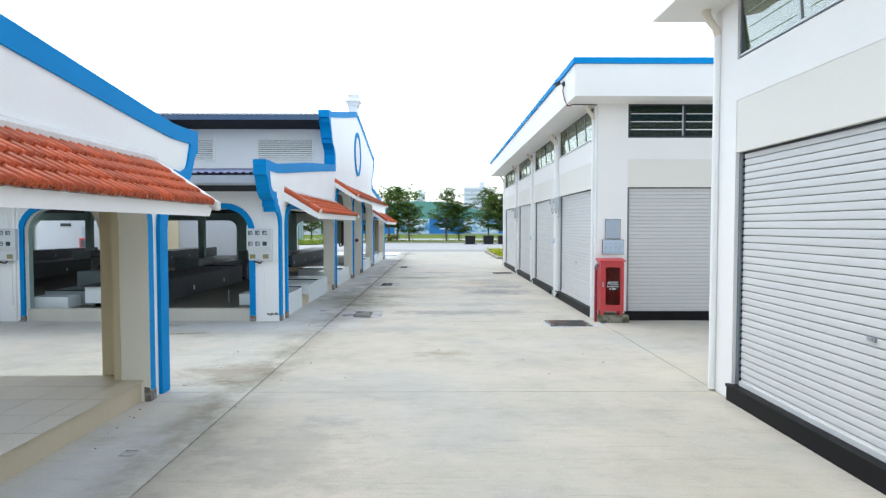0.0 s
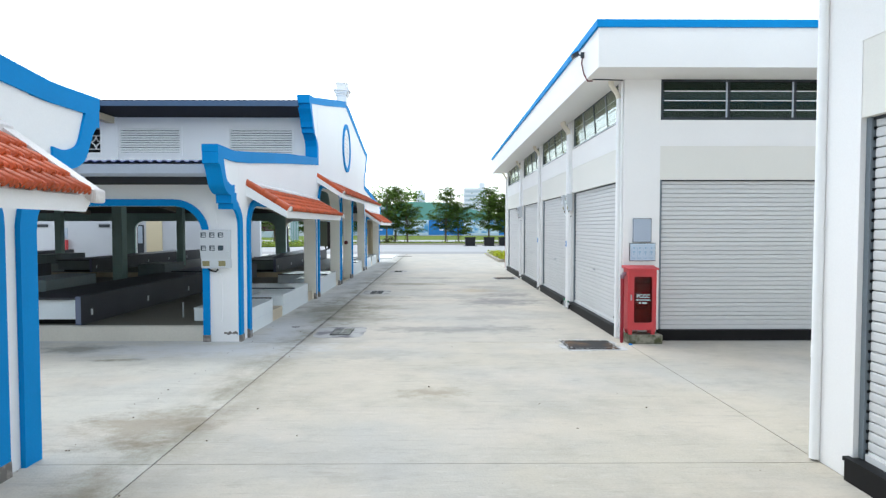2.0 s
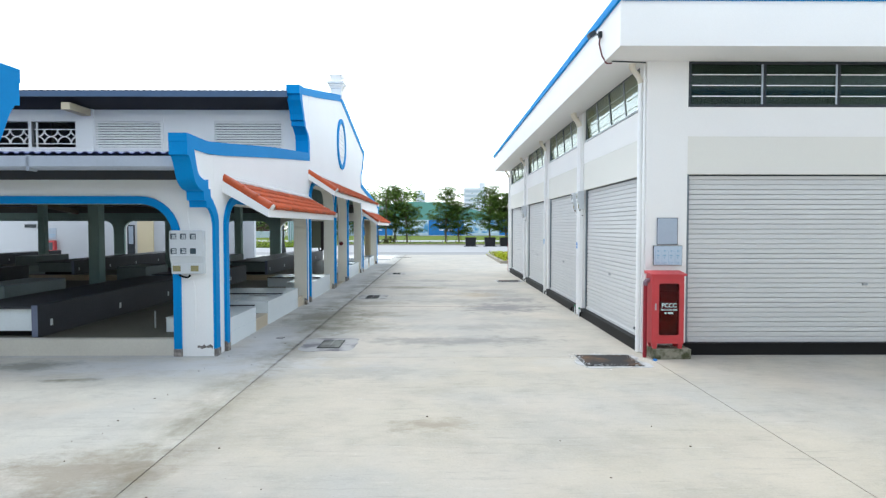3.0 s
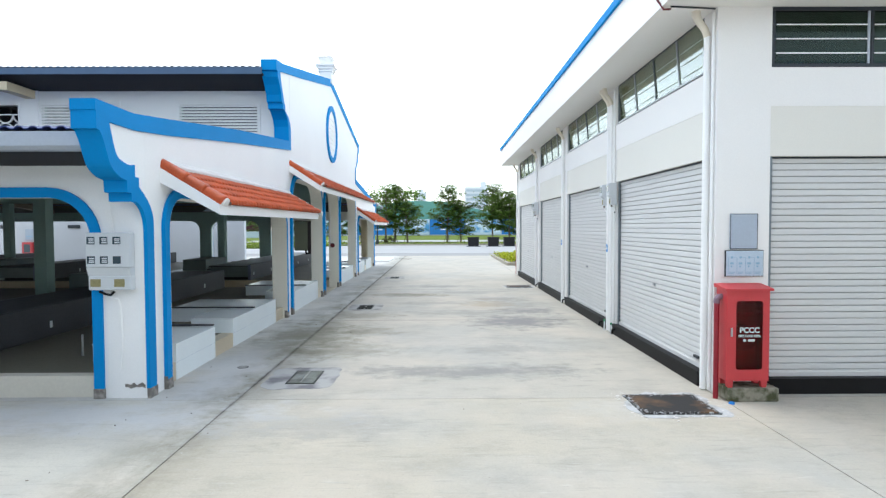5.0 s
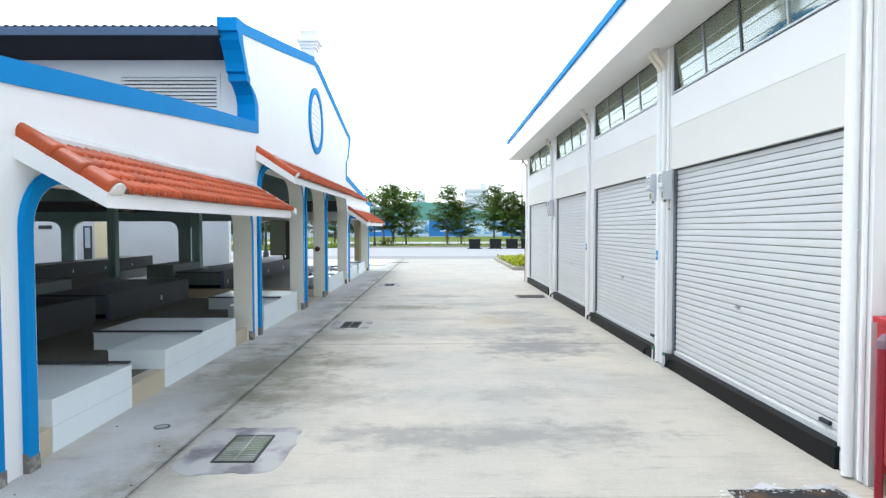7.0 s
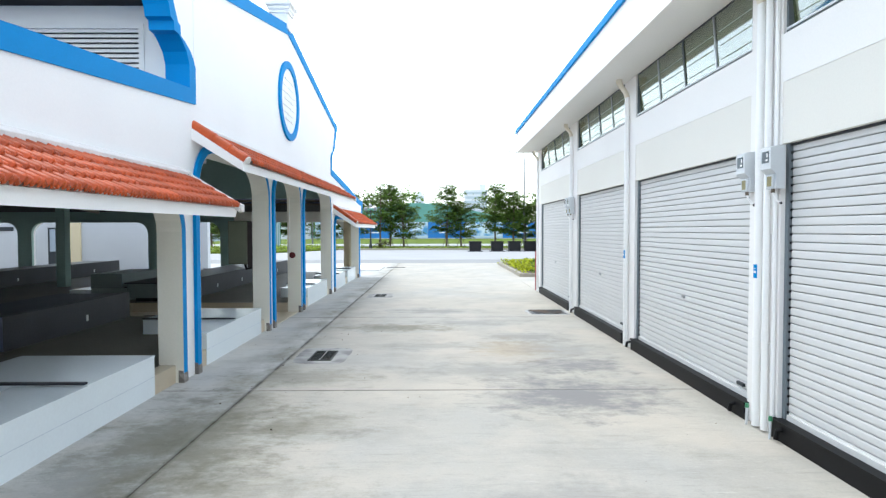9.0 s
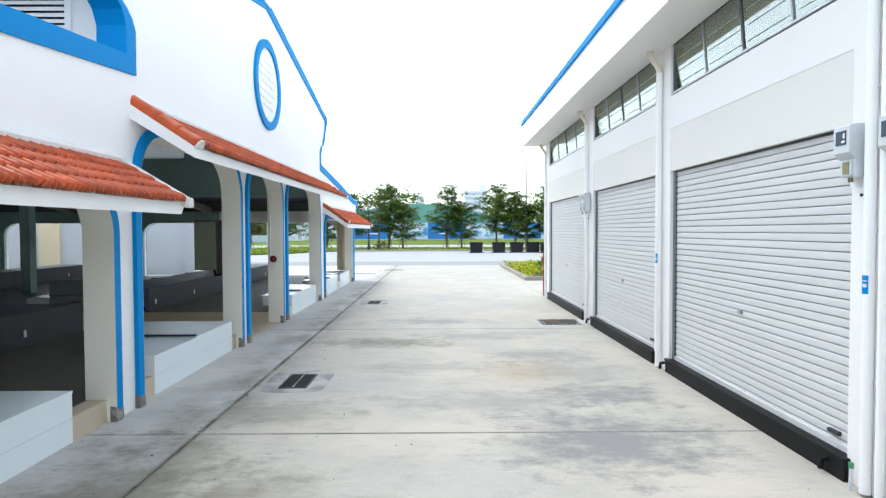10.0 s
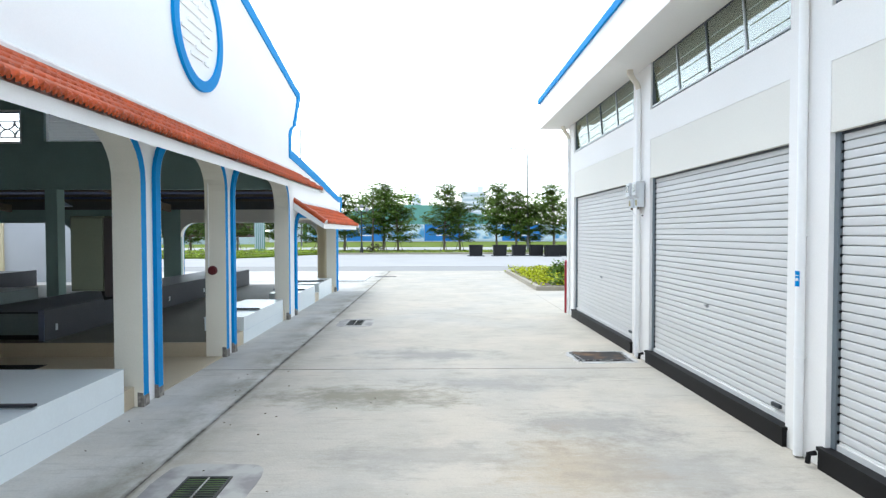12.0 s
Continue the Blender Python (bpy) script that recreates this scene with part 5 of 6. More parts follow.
def lettering(text, x, z, size, y, parent):
    curve = bpy.data.curves.new("lettering", "FONT")
    curve.body, curve.size, curve.align_x, curve.extrude = text, size, "CENTER", 0.001
    curve.offset = size * 0.025
    ob = bpy.data.objects.new("lettering", curve)
    scene.collection.objects.link(ob)
    me = bpy.data.meshes.new_from_object(ob.evaluated_get(bpy.context.evaluated_depsgraph_get()))
    bpy.data.objects.remove(ob)
    me.materials.clear()
    me.materials.append(LETTER)
    return part("lettering", me, LETTER, parent, "white printed lettering", pose(x, y, z, 90, 0, 0))


lettering("PCCC", 4.19, 0.803, 0.088, CY0 - 0.002, door)
lettering("FIRE HOSE REEL", 4.19, 0.752, 0.037, CY0 - 0.002, door)
part("printed_bar", boxes((4.12, 4.148, CY0 - 0.003, CY0 + 0.005, 0.700, 0.726), (4.175, 4.25, CY0 - 0.003, CY0 + 0.005, 0.700, 0.726)), LETTER, door, "white printed bar")
plinth = solo("concrete_block", soft_box(3.94, 4.53, 11.37, 11.69, 0, 0.16, 0.015), MOSS, "mossy concrete block under the red cabinet", "concrete block")
pipe = thing("fire_pipe", 3.87, 11.52, 0, "dark red fire water pipe beside the cabinet", "pipe")
part("riser", tube([(3.865, 11.53, 0.0), (3.865, 11.53, 1.13)], 0.030, 12), RED_DARK, pipe)
part("elbow", tube([(3.865, 11.53, 1.13), (3.868, 11.53, 1.18), (3.885, 11.53, 1.205), (3.93, 11.53, 1.21)], 0.036, 12), ELBOW, pipe, "dull mauve-grey elbow")

sign = solo("notice_board", soft_box(4.10, 4.43, FRONT - 0.025, FRONT - 0.002, 1.76, 2.185, 0.004), SIGN_GREY, "blank blue-grey notice board on the wall", "sign")
part("edge", boxes(*[(a, b, FRONT - 0.028, FRONT - 0.024, c, d) for a, b, c, d in ((4.10, 4.43, 1.76, 1.768), (4.10, 4.43, 2.177, 2.185), (4.10, 4.106, 1.768, 2.177), (4.424, 4.43, 1.768, 2.177))]), FRAME, sign)
sign2 = solo("instruction_sign", soft_box(4.045, 4.505, FRONT - 0.03, FRONT - 0.002, 1.43, 1.745, 0.004), FRAME, "pale blue instruction sign with four pictogram columns", "sign")
part("print_sheet", boxes((4.052, 4.498, FRONT - 0.034, FRONT - 0.030, 1.437, 1.738)), SIGN_PALE, sign2)
for k in range(4):
    a = 4.075 + k * 0.104
    part("pictogram", merge(tube([(a + 0.045, FRONT - 0.037, 1.66), (a + 0.045, FRONT - 0.034, 1.66)], 0.015, 14), boxes((a + 0.022, a + 0.066, FRONT - 0.037, FRONT - 0.034, 1.575, 1.60), (a + 0.03, a + 0.05, FRONT - 0.037, FRONT - 0.034, 1.54, 1.562), (a + 0.064, a + 0.104, FRONT - 0.037, FRONT - 0.034, 1.658, 1.662), (a, a + 0.004, FRONT - 0.037, FRONT - 0.034, 1.46, 1.66))), SIGN_INK, sign2)
    part("printed_bar", boxes((a + 0.012, a + 0.08, FRONT - 0.037, FRONT - 0.034, 1.478, 1.486), (a + 0.012, a + 0.066, FRONT - 0.037, FRONT - 0.034, 1.462, 1.470)), SIGN_INK, sign2)

flood = thing("floodlight", RX, 11.9, 5.1, "small black floodlight with a dark red cable on the roof edge", "floodlight")
part("bracket", boxes((RX - 0.06, RX, 11.885, 11.915, 5.06, 5.16), (RX - 0.12, RX - 0.06, 11.885, 11.915, 5.10, 5.12)), FRAME, flood)
part("lamp", prism(bmesh.new(), [(RX - 0.20, 5.04), (RX - 0.10, 5.10), (RX - 0.13, 5.17), (RX - 0.23, 5.11)], "y", 11.84, 11.96), FRAME, flood, "small black lamp housing")
part("cable", tube([(RX - 0.03, 11.9, 5.06), (RX - 0.05, 11.87, 4.95), (RX - 0.03, 11.78, 4.74), (RX + 0.02, 11.70, 4.60), (RX + 0.1, 11.69, 4.60)], 0.013, 7), BELL_RED, flood, "dark red drooping cable")
part("conduit", tube([(RX + 0.1, 11.69, 4.63), (FACE - 0.02, 11.76, 4.63)], 0.01, 6), FRAME, flood)

alarm = thing("alarm_button", -3.03, 24.90, 1.43, "round dark red alarm bell on the cream pillar", "alarm")
part("bell", tube([(-3.03, 24.755, 1.43), (-3.03, 24.72, 1.43), (-3.03, 24.705, 1.43)], [0.075, 0.075, 0.055], 18), BELL_RED, alarm)
part("cap", tube([(-3.03, 24.705, 1.43), (-3.03, 24.695, 1.43)], 0.03, 12), BELL_RED, alarm)
part("conduit", tube([(-3.10, 24.755, 1.46), (-3.10, 24.755, 2.9)], 0.01, 6), PVC, alarm)

panel = thing("switch_cabinet", -3.45, 21.85, 1.35, "tall grey-green steel switch cabinet on the pillar", "electrical cabinet")
part("body", soft_box(-3.66, -3.26, 22.02, 22.3, 1.36, 2.24, 0.01), mat("olive_grey_steel", (0.115, 0.125, 0.085), 0.5), panel)
part("door", soft_box(-3.64, -3.28, 22.0, 22.022, 1.39, 2.21, 0.004), mat("cream_steel", (0.15, 0.165, 0.115), 0.5), panel)
part("cable_gland", tube([(-3.36, 22.16, 1.36), (-3.34, 22.16, 1.26), (-3.24, 22.2, 1.28), (-3.20, 22.25, 1.45)], 0.03, 8), BLACK, panel)
part("side_box", soft_box(-3.257, -3.165, 21.99, 22.3, 1.30, 2.22, 0.006), mat("dark_brown_steel", (0.035, 0.025, 0.025), 0.5), panel, "dark brown side box")
part("bracket", boxes((-3.30, -3.14, 22.31, 22.36, 2.0, 2.05), (-3.30, -3.14, 22.31, 22.36, 1.5, 1.55)), FRAME, panel)

# ---------------------------------------------------------------- market stalls
def white_stall(y0, y1, split, near=0.72, deep=1.62):
    """A low white tiled stall at the edge of the hall: a near block, a deeper far block, dark granite strips."""
    x, top = HX - 0.05, 0.49
    e = thing("market_stall", x - 0.4, (y0 + y1) / 2, 0, "low white tiled market stall with a dark edge strip", "market stall", "tiled stalls")
    for a, b, depth, h in ((y0, split, near, top), (split, y1, deep, top + 0.012)):
        if b - a < 0.1:
            continue
        part("base", boxes((x - depth, x, a, b, 0, h - 0.02)), TILE_WHITE, e)
        part("top", boxes((x - depth - 0.01, x + 0.005, a - 0.004, b + 0.004, h - 0.018, h)), TILE_WHITE, e)
    d = deep if split < y1 - 0.1 else near
    part("edge_strip", boxes((x - d, x - 0.02, split - 0.03, split + 0.03, top + 0.013, top + 0.035)), TILE_DARK, e, "dark granite edge strip")
    part("joint_line", boxes((x, x + 0.0015, y0 + 0.01, y1 - 0.01, 0.235, 0.238)), SIGN_GREY, e)
    return e


for y0, y1, split in ((12.50, 13.92, 13.88), (14.70, 17.32, 15.93), (18.98, 21.75, 20.3), (25.95, 28.75, 27.0), (30.2, 32.4, 31.1), (33.0, 35.2, 33.9)):
    white_stall(y0, y1, split, 1.11 if y0 < 13 else 0.72, 1.62 if y0 < 25 else 0.85)


def counter(x, y0, y1):
    """A selling counter on the raised floor: dark panel towards the street, granite top, grey tiled body, low stall behind."""
    y, high = (y0 + y1) / 2, 0.735
    e = thing("selling_counter", x, y, BASE, "dark panelled selling counter with a granite top", "counter", "dark counters")
    part("front_panel", soft_box(x - 0.10, x, y0, y1, BASE, high + 0.035, 0.008, 1), TILE_DARK, e)
    part("plinth", boxes((x - 1.25, x - 0.10, y0 + 0.22, y1 - 0.22, BASE, BASE + 0.10)), BLACK, e, "black recessed plinth")
    part("body", boxes((x - 1.40, x - 0.10, y0 + 0.08, y1 - 0.08, BASE + 0.10, high - 0.03)), TILE_WHITE if y0 < 12 else STALL_FACE, e, "tiled body")
    # thin cap that paints the panel's end as lit
    part("end_cap", boxes((x - 0.098, x - 0.002, y0 - 0.006, y0 - 0.0005, BASE + 0.01, high + 0.03)), END_LIT, e, "panel end coloured blue-grey for the light on it")
    part("top", soft_box(x - 1.45, x - 0.10, y0 + 0.01, y1 - 0.01, high - 0.03, high, 0.006, 1), TILE_DARK, e, "dark granite top")
    part("low_stall", boxes((x - 2.55, x - 1.46, y0 + 0.5, y1 - 0.5, BASE, 0.56)), TILE_GREY, e, "low grey tiled stall behind")
    n = max(1, round((y1 - y0) / 3.0))
    for k in range(n):
        a = y0 + 0.5 + (y1 - y0 - 1.0) * k / n
        part("edge_strip", boxes((x - 2.55, x - 1.55, a, a + 0.05, 0.56, 0.585)), BLACK, e, "dark granite edge strip")
    part("back_block", soft_box(x - 2.50, x - 1.69, *((13.57, 15.40) if y0 < 18 else (18.95, 20.3) if y0 < 24 else (25.3, 27.3)), 0.56, 0.93, 0.008, 1), STALL_FACE, e, "grey-green tiled back block")
    k = math.ceil((y0 - 12.30) / 2.15)
    while 12.30 + k * 2.15 < y1 - 0.1:
        yy = 12.30 + k * 2.15
        part("socket", boxes((x, x + 0.012, yy - 0.028, yy + 0.028, 0.39, 0.50)), BOX_GREY, e, "white socket plate")
        k += 1
    return e


for y0, y1 in ((11.97, 18.28), (18.80, 22.42)):
    counter(-5.87, y0, y1)
for row, y0, y1 in ((-13.2, 11.97, 22.42), (-5.87, 24.90, 35.7)):
    first = counter(row, y0, y1)
    for r in range(1, 2 if row < -6 else 3):
        copy_thing(first, Matrix.Translation((row - r * 7.33, (y0 + y1) / 2, BASE)))
for px, y in ((-8.02, 12.72), (-8.75, 21.3), (-8.75, 26.4)):
    e = thing("display_block", px, y, BASE, "low white tiled display block on the hall floor", "display block", "display blocks")
    part("block", boxes((px - 0.40, px + 0.40, y - 0.72, y + 0.72, BASE, 0.48)), TILE_WHITE, e)
    part("edge", boxes((px - 0.40, px + 0.40, y + 0.68, y + 0.72, 0.48, 0.505)), TILE_DARK, e)

solo("floor_pipe", tube([(-4.43, 12.93, BASE), (-4.43, 12.93, BASE + 0.3)], 0.016, 8), STEEL, "short thin steel pipe standing on the market floor", "pipe")

grate = thing("passage_grate", -5.9, 23.96, 0.012, "dark iron floor grate in the market passage", "drain")
part("frame", boxes((-6.44, -5.37, 23.74, 24.19, 0.0125, 0.017)), GRATE, grate)
for i in range(14):
    part("bar", boxes((-6.41 + i * 0.074, -6.37 + i * 0.074, 23.77, 24.16, 0.017, 0.022)), BLACK, grate)

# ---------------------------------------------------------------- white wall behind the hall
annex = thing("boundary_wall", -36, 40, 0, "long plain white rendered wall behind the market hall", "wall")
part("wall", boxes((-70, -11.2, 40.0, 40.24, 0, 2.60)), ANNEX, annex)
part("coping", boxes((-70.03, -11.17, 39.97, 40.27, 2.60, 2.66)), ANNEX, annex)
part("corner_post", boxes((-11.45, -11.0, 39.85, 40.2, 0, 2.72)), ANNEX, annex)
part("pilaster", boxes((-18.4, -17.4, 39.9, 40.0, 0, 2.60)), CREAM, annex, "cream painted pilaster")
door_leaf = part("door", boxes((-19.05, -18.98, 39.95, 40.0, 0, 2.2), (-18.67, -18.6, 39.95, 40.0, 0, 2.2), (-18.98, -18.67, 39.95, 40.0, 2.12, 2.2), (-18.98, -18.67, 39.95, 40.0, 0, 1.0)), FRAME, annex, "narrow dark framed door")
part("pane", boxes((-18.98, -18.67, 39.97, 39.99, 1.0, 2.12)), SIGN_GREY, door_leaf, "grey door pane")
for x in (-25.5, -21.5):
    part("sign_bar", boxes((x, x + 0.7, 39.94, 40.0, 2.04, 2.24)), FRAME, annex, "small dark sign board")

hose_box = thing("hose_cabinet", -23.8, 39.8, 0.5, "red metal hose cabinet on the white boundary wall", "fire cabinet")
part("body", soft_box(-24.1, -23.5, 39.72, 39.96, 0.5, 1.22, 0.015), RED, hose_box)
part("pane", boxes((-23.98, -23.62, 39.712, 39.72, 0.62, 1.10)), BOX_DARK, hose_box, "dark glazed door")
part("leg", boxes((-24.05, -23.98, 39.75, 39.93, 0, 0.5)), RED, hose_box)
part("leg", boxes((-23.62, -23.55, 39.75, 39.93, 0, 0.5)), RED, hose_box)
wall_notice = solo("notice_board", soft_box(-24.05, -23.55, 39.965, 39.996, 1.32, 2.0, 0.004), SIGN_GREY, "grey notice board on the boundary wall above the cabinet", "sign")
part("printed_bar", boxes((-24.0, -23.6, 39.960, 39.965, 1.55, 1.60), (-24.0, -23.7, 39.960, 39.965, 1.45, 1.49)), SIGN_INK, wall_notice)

lamp = thing("pendant_lamp", -10.0, 32.0, 2.8, "pale enamel pendant lamp hung from the market roof", "lamp")
part("rod", tube([(-10.0, 32.0, 2.95), (-10.0, 32.0, 3.60)], 0.012, 6), FRAME, lamp)
part("shade", tube([(-10.0, 32.0, 2.80), (-10.0, 32.0, 2.82), (-10.0, 32.0, 2.92), (-10.0, 32.0, 2.97)], [0.28, 0.27, 0.10, 0.04], 18), SIGN_PALE, lamp, "pale enamel shade")

# ---------------------------------------------------------------- far side of the road
hoard = thing("hoarding", 0, 145, 0, "long site hoarding of bright blue and printed panels", "hoarding")
for k in range(11, 28):
    x = -121.4 + k * 8.55
    blue = k % 2 == 0
    sheet = part("panel", boxes((x, x + 8.49, 145, 145.08, 0.25, 3.9)), HOARD_BLUE if blue else HOARD_PRINT, hoard)
    part("post", boxes((x - 0.06, x + 0.06, 145.1, 145.2, 0.0, 3.9)), STEEL, hoard)
    if blue:
        ring = ribbon(bmesh.new(), [(x + 4.2 + 1.5 * math.cos(0.35 * q), 2.55 + 0.62 * math.sin(0.35 * q)) for q in range(-1, 12)], [(x + 4.2 + 1.75 * math.cos(0.35 * q), 2.55 + 0.8 * math.sin(0.35 * q)) for q in range(-1, 12)], "y", 144.97, 145.0)
        part("emblem", ring, LETTER, sheet, "white curved emblem")
        part("printed_bar", boxes((x + 2.6, x + 5.9, 144.98, 145.0, 1.35, 1.6)), LETTER, sheet)
    else:
        part("printed_bar", boxes((x + 0.2, x + 8.3, 144.98, 145.0, 0.3, 0.75)), SIGN_PALE, sheet, "pale printed strip")
part("base_board", boxes((-27.3, 118, 144.9, 145.0, 0.0, 0.25)), STEEL, hoard)

# west of the hoarding: low pale blue wall, gatehouse and a dark red building behind it
low_wall = thing("sheet_wall", -60, 120, 0, "low pale blue corrugated sheet wall across the road", "wall")
part("rail", boxes((-110, -29.5, 120.02, 120.08, 1.25, 1.32)), FAR_WHITE, low_wall, "white top rail")
for k in range(34):
    part("panel", boxes((-110 + k * 2.36, -107.7 + k * 2.36, 119.97 - 0.03 * (k % 2), 120.02, 0.0, 1.26)), FAR_GLASS, low_wall)
gate = thing("gatehouse", -31, 143, 0, "small white gatehouse with a flat roof and dark window band", "building")
part("wall", boxes((-34.6, -28.6, 141, 146, 0, 4.1)), FAR_WHITE, gate)
part("roof", boxes((-35.2, -28.0, 140.3, 146.5, 4.1, 4.55)), FAR_WHITE, gate, "white flat roof slab")
part("window_band", boxes((-34.0, -30.4, 140.94, 141.0, 3.0, 3.75)), FRAME, gate, "dark window band")
part("door", boxes((-30.0, -29.2, 140.94, 141.0, 0.2, 2.6)), SIGN_GREY, gate, "grey door")
for k in range(3):
    part("window", boxes((-29.9, -29.3, 140.95, 141.0, 2.75 + 0.42 * k, 3.02 + 0.42 * k)), FAR_GLASS, gate)
red_house = thing("red_building", -58, 168, 0, "dark red building with a white truss roof edge", "building")
part("wall", boxes((-66, -48, 168, 180, 0, 5.0)), mat("far_dark_red_render", (0.075, 0.025, 0.03), 0.8, 0, 0.1, 0.3, 2), red_house)
part("roof_edge", boxes((-66.4, -47.6, 167.6, 180.4, 5.0, 5.3)), FAR_WHITE, red_house, "white roof edge")
for k in range(6):
    part("window", boxes((-65.2 + k * 3.0, -63.6 + k * 3.0, 167.9, 168.0, 2.6, 3.9)), FRAME, red_house)

shed = thing("metal_shed", -2, 140, 0, "teal sheet-metal shed with a low pitched roof", "shed")
part("wall", prism(bmesh.new(), [(-34, 0), (18, 0), (18, 5.3), (2, 9.0), (-7, 9.2), (-34, 5.6)], "y", 166, 190), SHED, shed)
for i in range(13):
    part("seam", boxes((-27 + i * 3.4, -26.85 + i * 3.4, 165.9, 166.0, 0, 5.7)), SHED, shed)

tower = thing("office_tower", 27, 420, 0, "distant white office block with rows of windows", "building")
part("wall", boxes((19, 35, 420, 436, 0, 30)), FAR_WHITE, tower)
for fl in range(9):
    part("window", boxes((19.6, 34.4, 419.8, 420.0, 2.0 + fl * 3.1, 3.6 + fl * 3.1)), FAR_GLASS, tower)
part("roof", boxes((30, 34, 424, 432, 30, 34)), FAR_WHITE, tower)
block = thing("apartment_block", -11, 400, 0, "distant narrow white apartment block", "building")
part("wall", boxes((-14.5, -8.2, 400, 412, 0, 25)), FAR_WHITE, block)
part("roof", boxes((-13.2, -9.8, 402, 410, 25, 27.5)), FAR_WHITE, block)
for fl in range(8):
    part("window", boxes((-13.6, -9.2, 399.8, 400.0, 1.8 + fl * 2.95, 3.3 + fl * 2.95)), FAR_GLASS, block)


def leaf_cloud(bm, centre, spread, count, size, rng):
    for _ in range(count):
        d = Vector((rng.gauss(0, 1), rng.gauss(0, 1), rng.gauss(0, 1)))
        p = Vector(centre) + Vector((d.x * spread[0], d.y * spread[1], d.z * spread[2])) * 0.5
        a = Vector((rng.uniform(-1, 1), rng.uniform(-1, 1), rng.uniform(-0.5, 0.5))).normalized()
        b = a.cross(Vector((rng.uniform(-1, 1), rng.uniform(-1, 1), rng.uniform(0.2, 1)))).normalized()
        s = size * rng.uniform(0.6, 1.4)
        v = [bm.verts.new(p + q) for q in (-a * s, b * s * 0.45, a * s, -b * s * 0.45)]
        bm.faces.new(v)


def leaf_pad(bm, centre, reach, thick, count, size, rng):
    """A flat, tilted spray of leaves at the end of a twig."""
    tilt_x, tilt_y = rng.uniform(-0.25, 0.25), rng.uniform(-0.25, 0.25)
    for _ in range(count):
        r, a = reach * math.sqrt(rng.random()), rng.uniform(0, 2 * math.pi)
        dx, dy = r * math.cos(a), r * math.sin(a)
        p = Vector(centre) + Vector((dx, dy, dx * tilt_x + dy * tilt_y - 0.25 * r * r / reach + rng.gauss(0, thick)))
        u = Vector((math.cos(a) + rng.uniform(-0.6, 0.6), math.sin(a) + rng.uniform(-0.6, 0.6), rng.uniform(-0.45, 0.25))).normalized()
        v = u.cross(Vector((rng.uniform(-0.5, 0.5), rng.uniform(-0.5, 0.5), 1))).normalized()
        q = size * rng.uniform(0.6, 1.4)
        bm.faces.new([bm.verts.new(p + w) for w in (-u * q, v * q * 0.5, u * q, -v * q * 0.5)])


def street_tree(seed, height, width, low, limbs, leaves):
    """A young street tree: tapered trunk, spreading limbs in layers, sprays of leaves with gaps between them."""
    rng = random.Random(seed)
    e = thing("street_tree", 0, 0, 0, "young leafy green street tree on the verge", "tree", "street trees")
    lean = rng.uniform(-0.3, 0.3)
    trunk = tube([(0, 0, 0), (lean * 0.3, 0.05, height * 0.25), (lean * 0.6, 0, height * 0.55), (lean, 0.05, height * 0.93)], [0.13, 0.10, 0.07, 0.02], 8)
    crown = bmesh.new()
    for i in range(limbs):
        f = (i + rng.uniform(0, 0.8)) / limbs
        h = low + (height - low) * f * 0.95
        ang = i * 2.4 + rng.uniform(-0.4, 0.4)
        reach = width * 0.5 * rng.uniform(0.55, 1.1) * (0.35 + 1.25 * math.sin(math.pi * min(1.0, f * 0.86 + 0.18)))  / 1.45
        rise = 0.25 + 0.5 * reach * rng.uniform(0.1, 0.7)
        foot = Vector((lean * h / height, 0, h * 0.86))
        tip = Vector((foot.x + math.cos(ang) * reach, math.sin(ang) * reach, h + rise * 0.6))
        mid = foot.lerp(tip, 0.5) + Vector((0, 0, 0.18))
        merge(trunk, tube([foot, mid, tip], [0.04, 0.026, 0.01], 5))
        for k in range(4):
            at = foot.lerp(tip, 0.35 + 0.22 * k) + Vector((rng.uniform(-0.35, 0.35), rng.uniform(-0.35, 0.35), rng.uniform(-0.05, 0.25)))
            leaf_pad(crown, at, rng.uniform(0.45, 0.85), 0.08, leaves, 0.125, rng)
    for k in range(4):
        leaf_pad(crown, (lean + rng.uniform(-0.35, 0.35), rng.uniform(-0.35, 0.35), height - 0.12 - 0.22 * k), 0.35 + 0.1 * k, 0.08, leaves // 2, 0.11, rng)
    part("trunk", trunk, BARK, e)
    part("crown", crown, LEAF, e)
    for s in (-1, 1):
        part("stake", tube([(s * 0.5, 0.1, 0), (s * 0.06, 0, 1.5)], 0.03, 6), BARK, e, "leaning wooden stake")
    return e


rng = random.Random(4)
# kinds: low and wide, tall and narrow, middling, tall and sparse
trees = [street_tree(1, 5.3, 6.0, 1.0, 23, 90), street_tree(2, 7.4, 4.8, 1.7, 24, 90), street_tree(5, 6.6, 6.2, 1.3, 26, 90), street_tree(7, 7.5, 3.8, 2.0, 15, 44)]
spots = [(-3.5, 81, 0), (1.6, 80, 1), (9.5, 79.5, 2), (-6.2, 80, 3), (-31, 82, 2), (-26.5, 81, 0), (-22, 83, 1), (-17, 81, 2), (-12.6, 82, 0), (-9.6, 82, 2), (-5.3, 83, 1), (3.4, 81, 0), (7.5, 81, 1), (11.2, 82, 0), (13.7, 80, 1), (17.5, 82, 2), (22, 81, 0), (27, 82, 1)]
for i, (x, y, k) in enumerate(spots):
    if i < 4:
        trees[k].matrix_basis = pose(x, y, 0.02, 0, 0, 40 * i)
    else:
        copy_thing(trees[k], pose(x, y, 0.02, 0, 0, i * 67)).scale = (1, 1, rng.uniform(0.93, 1.06))

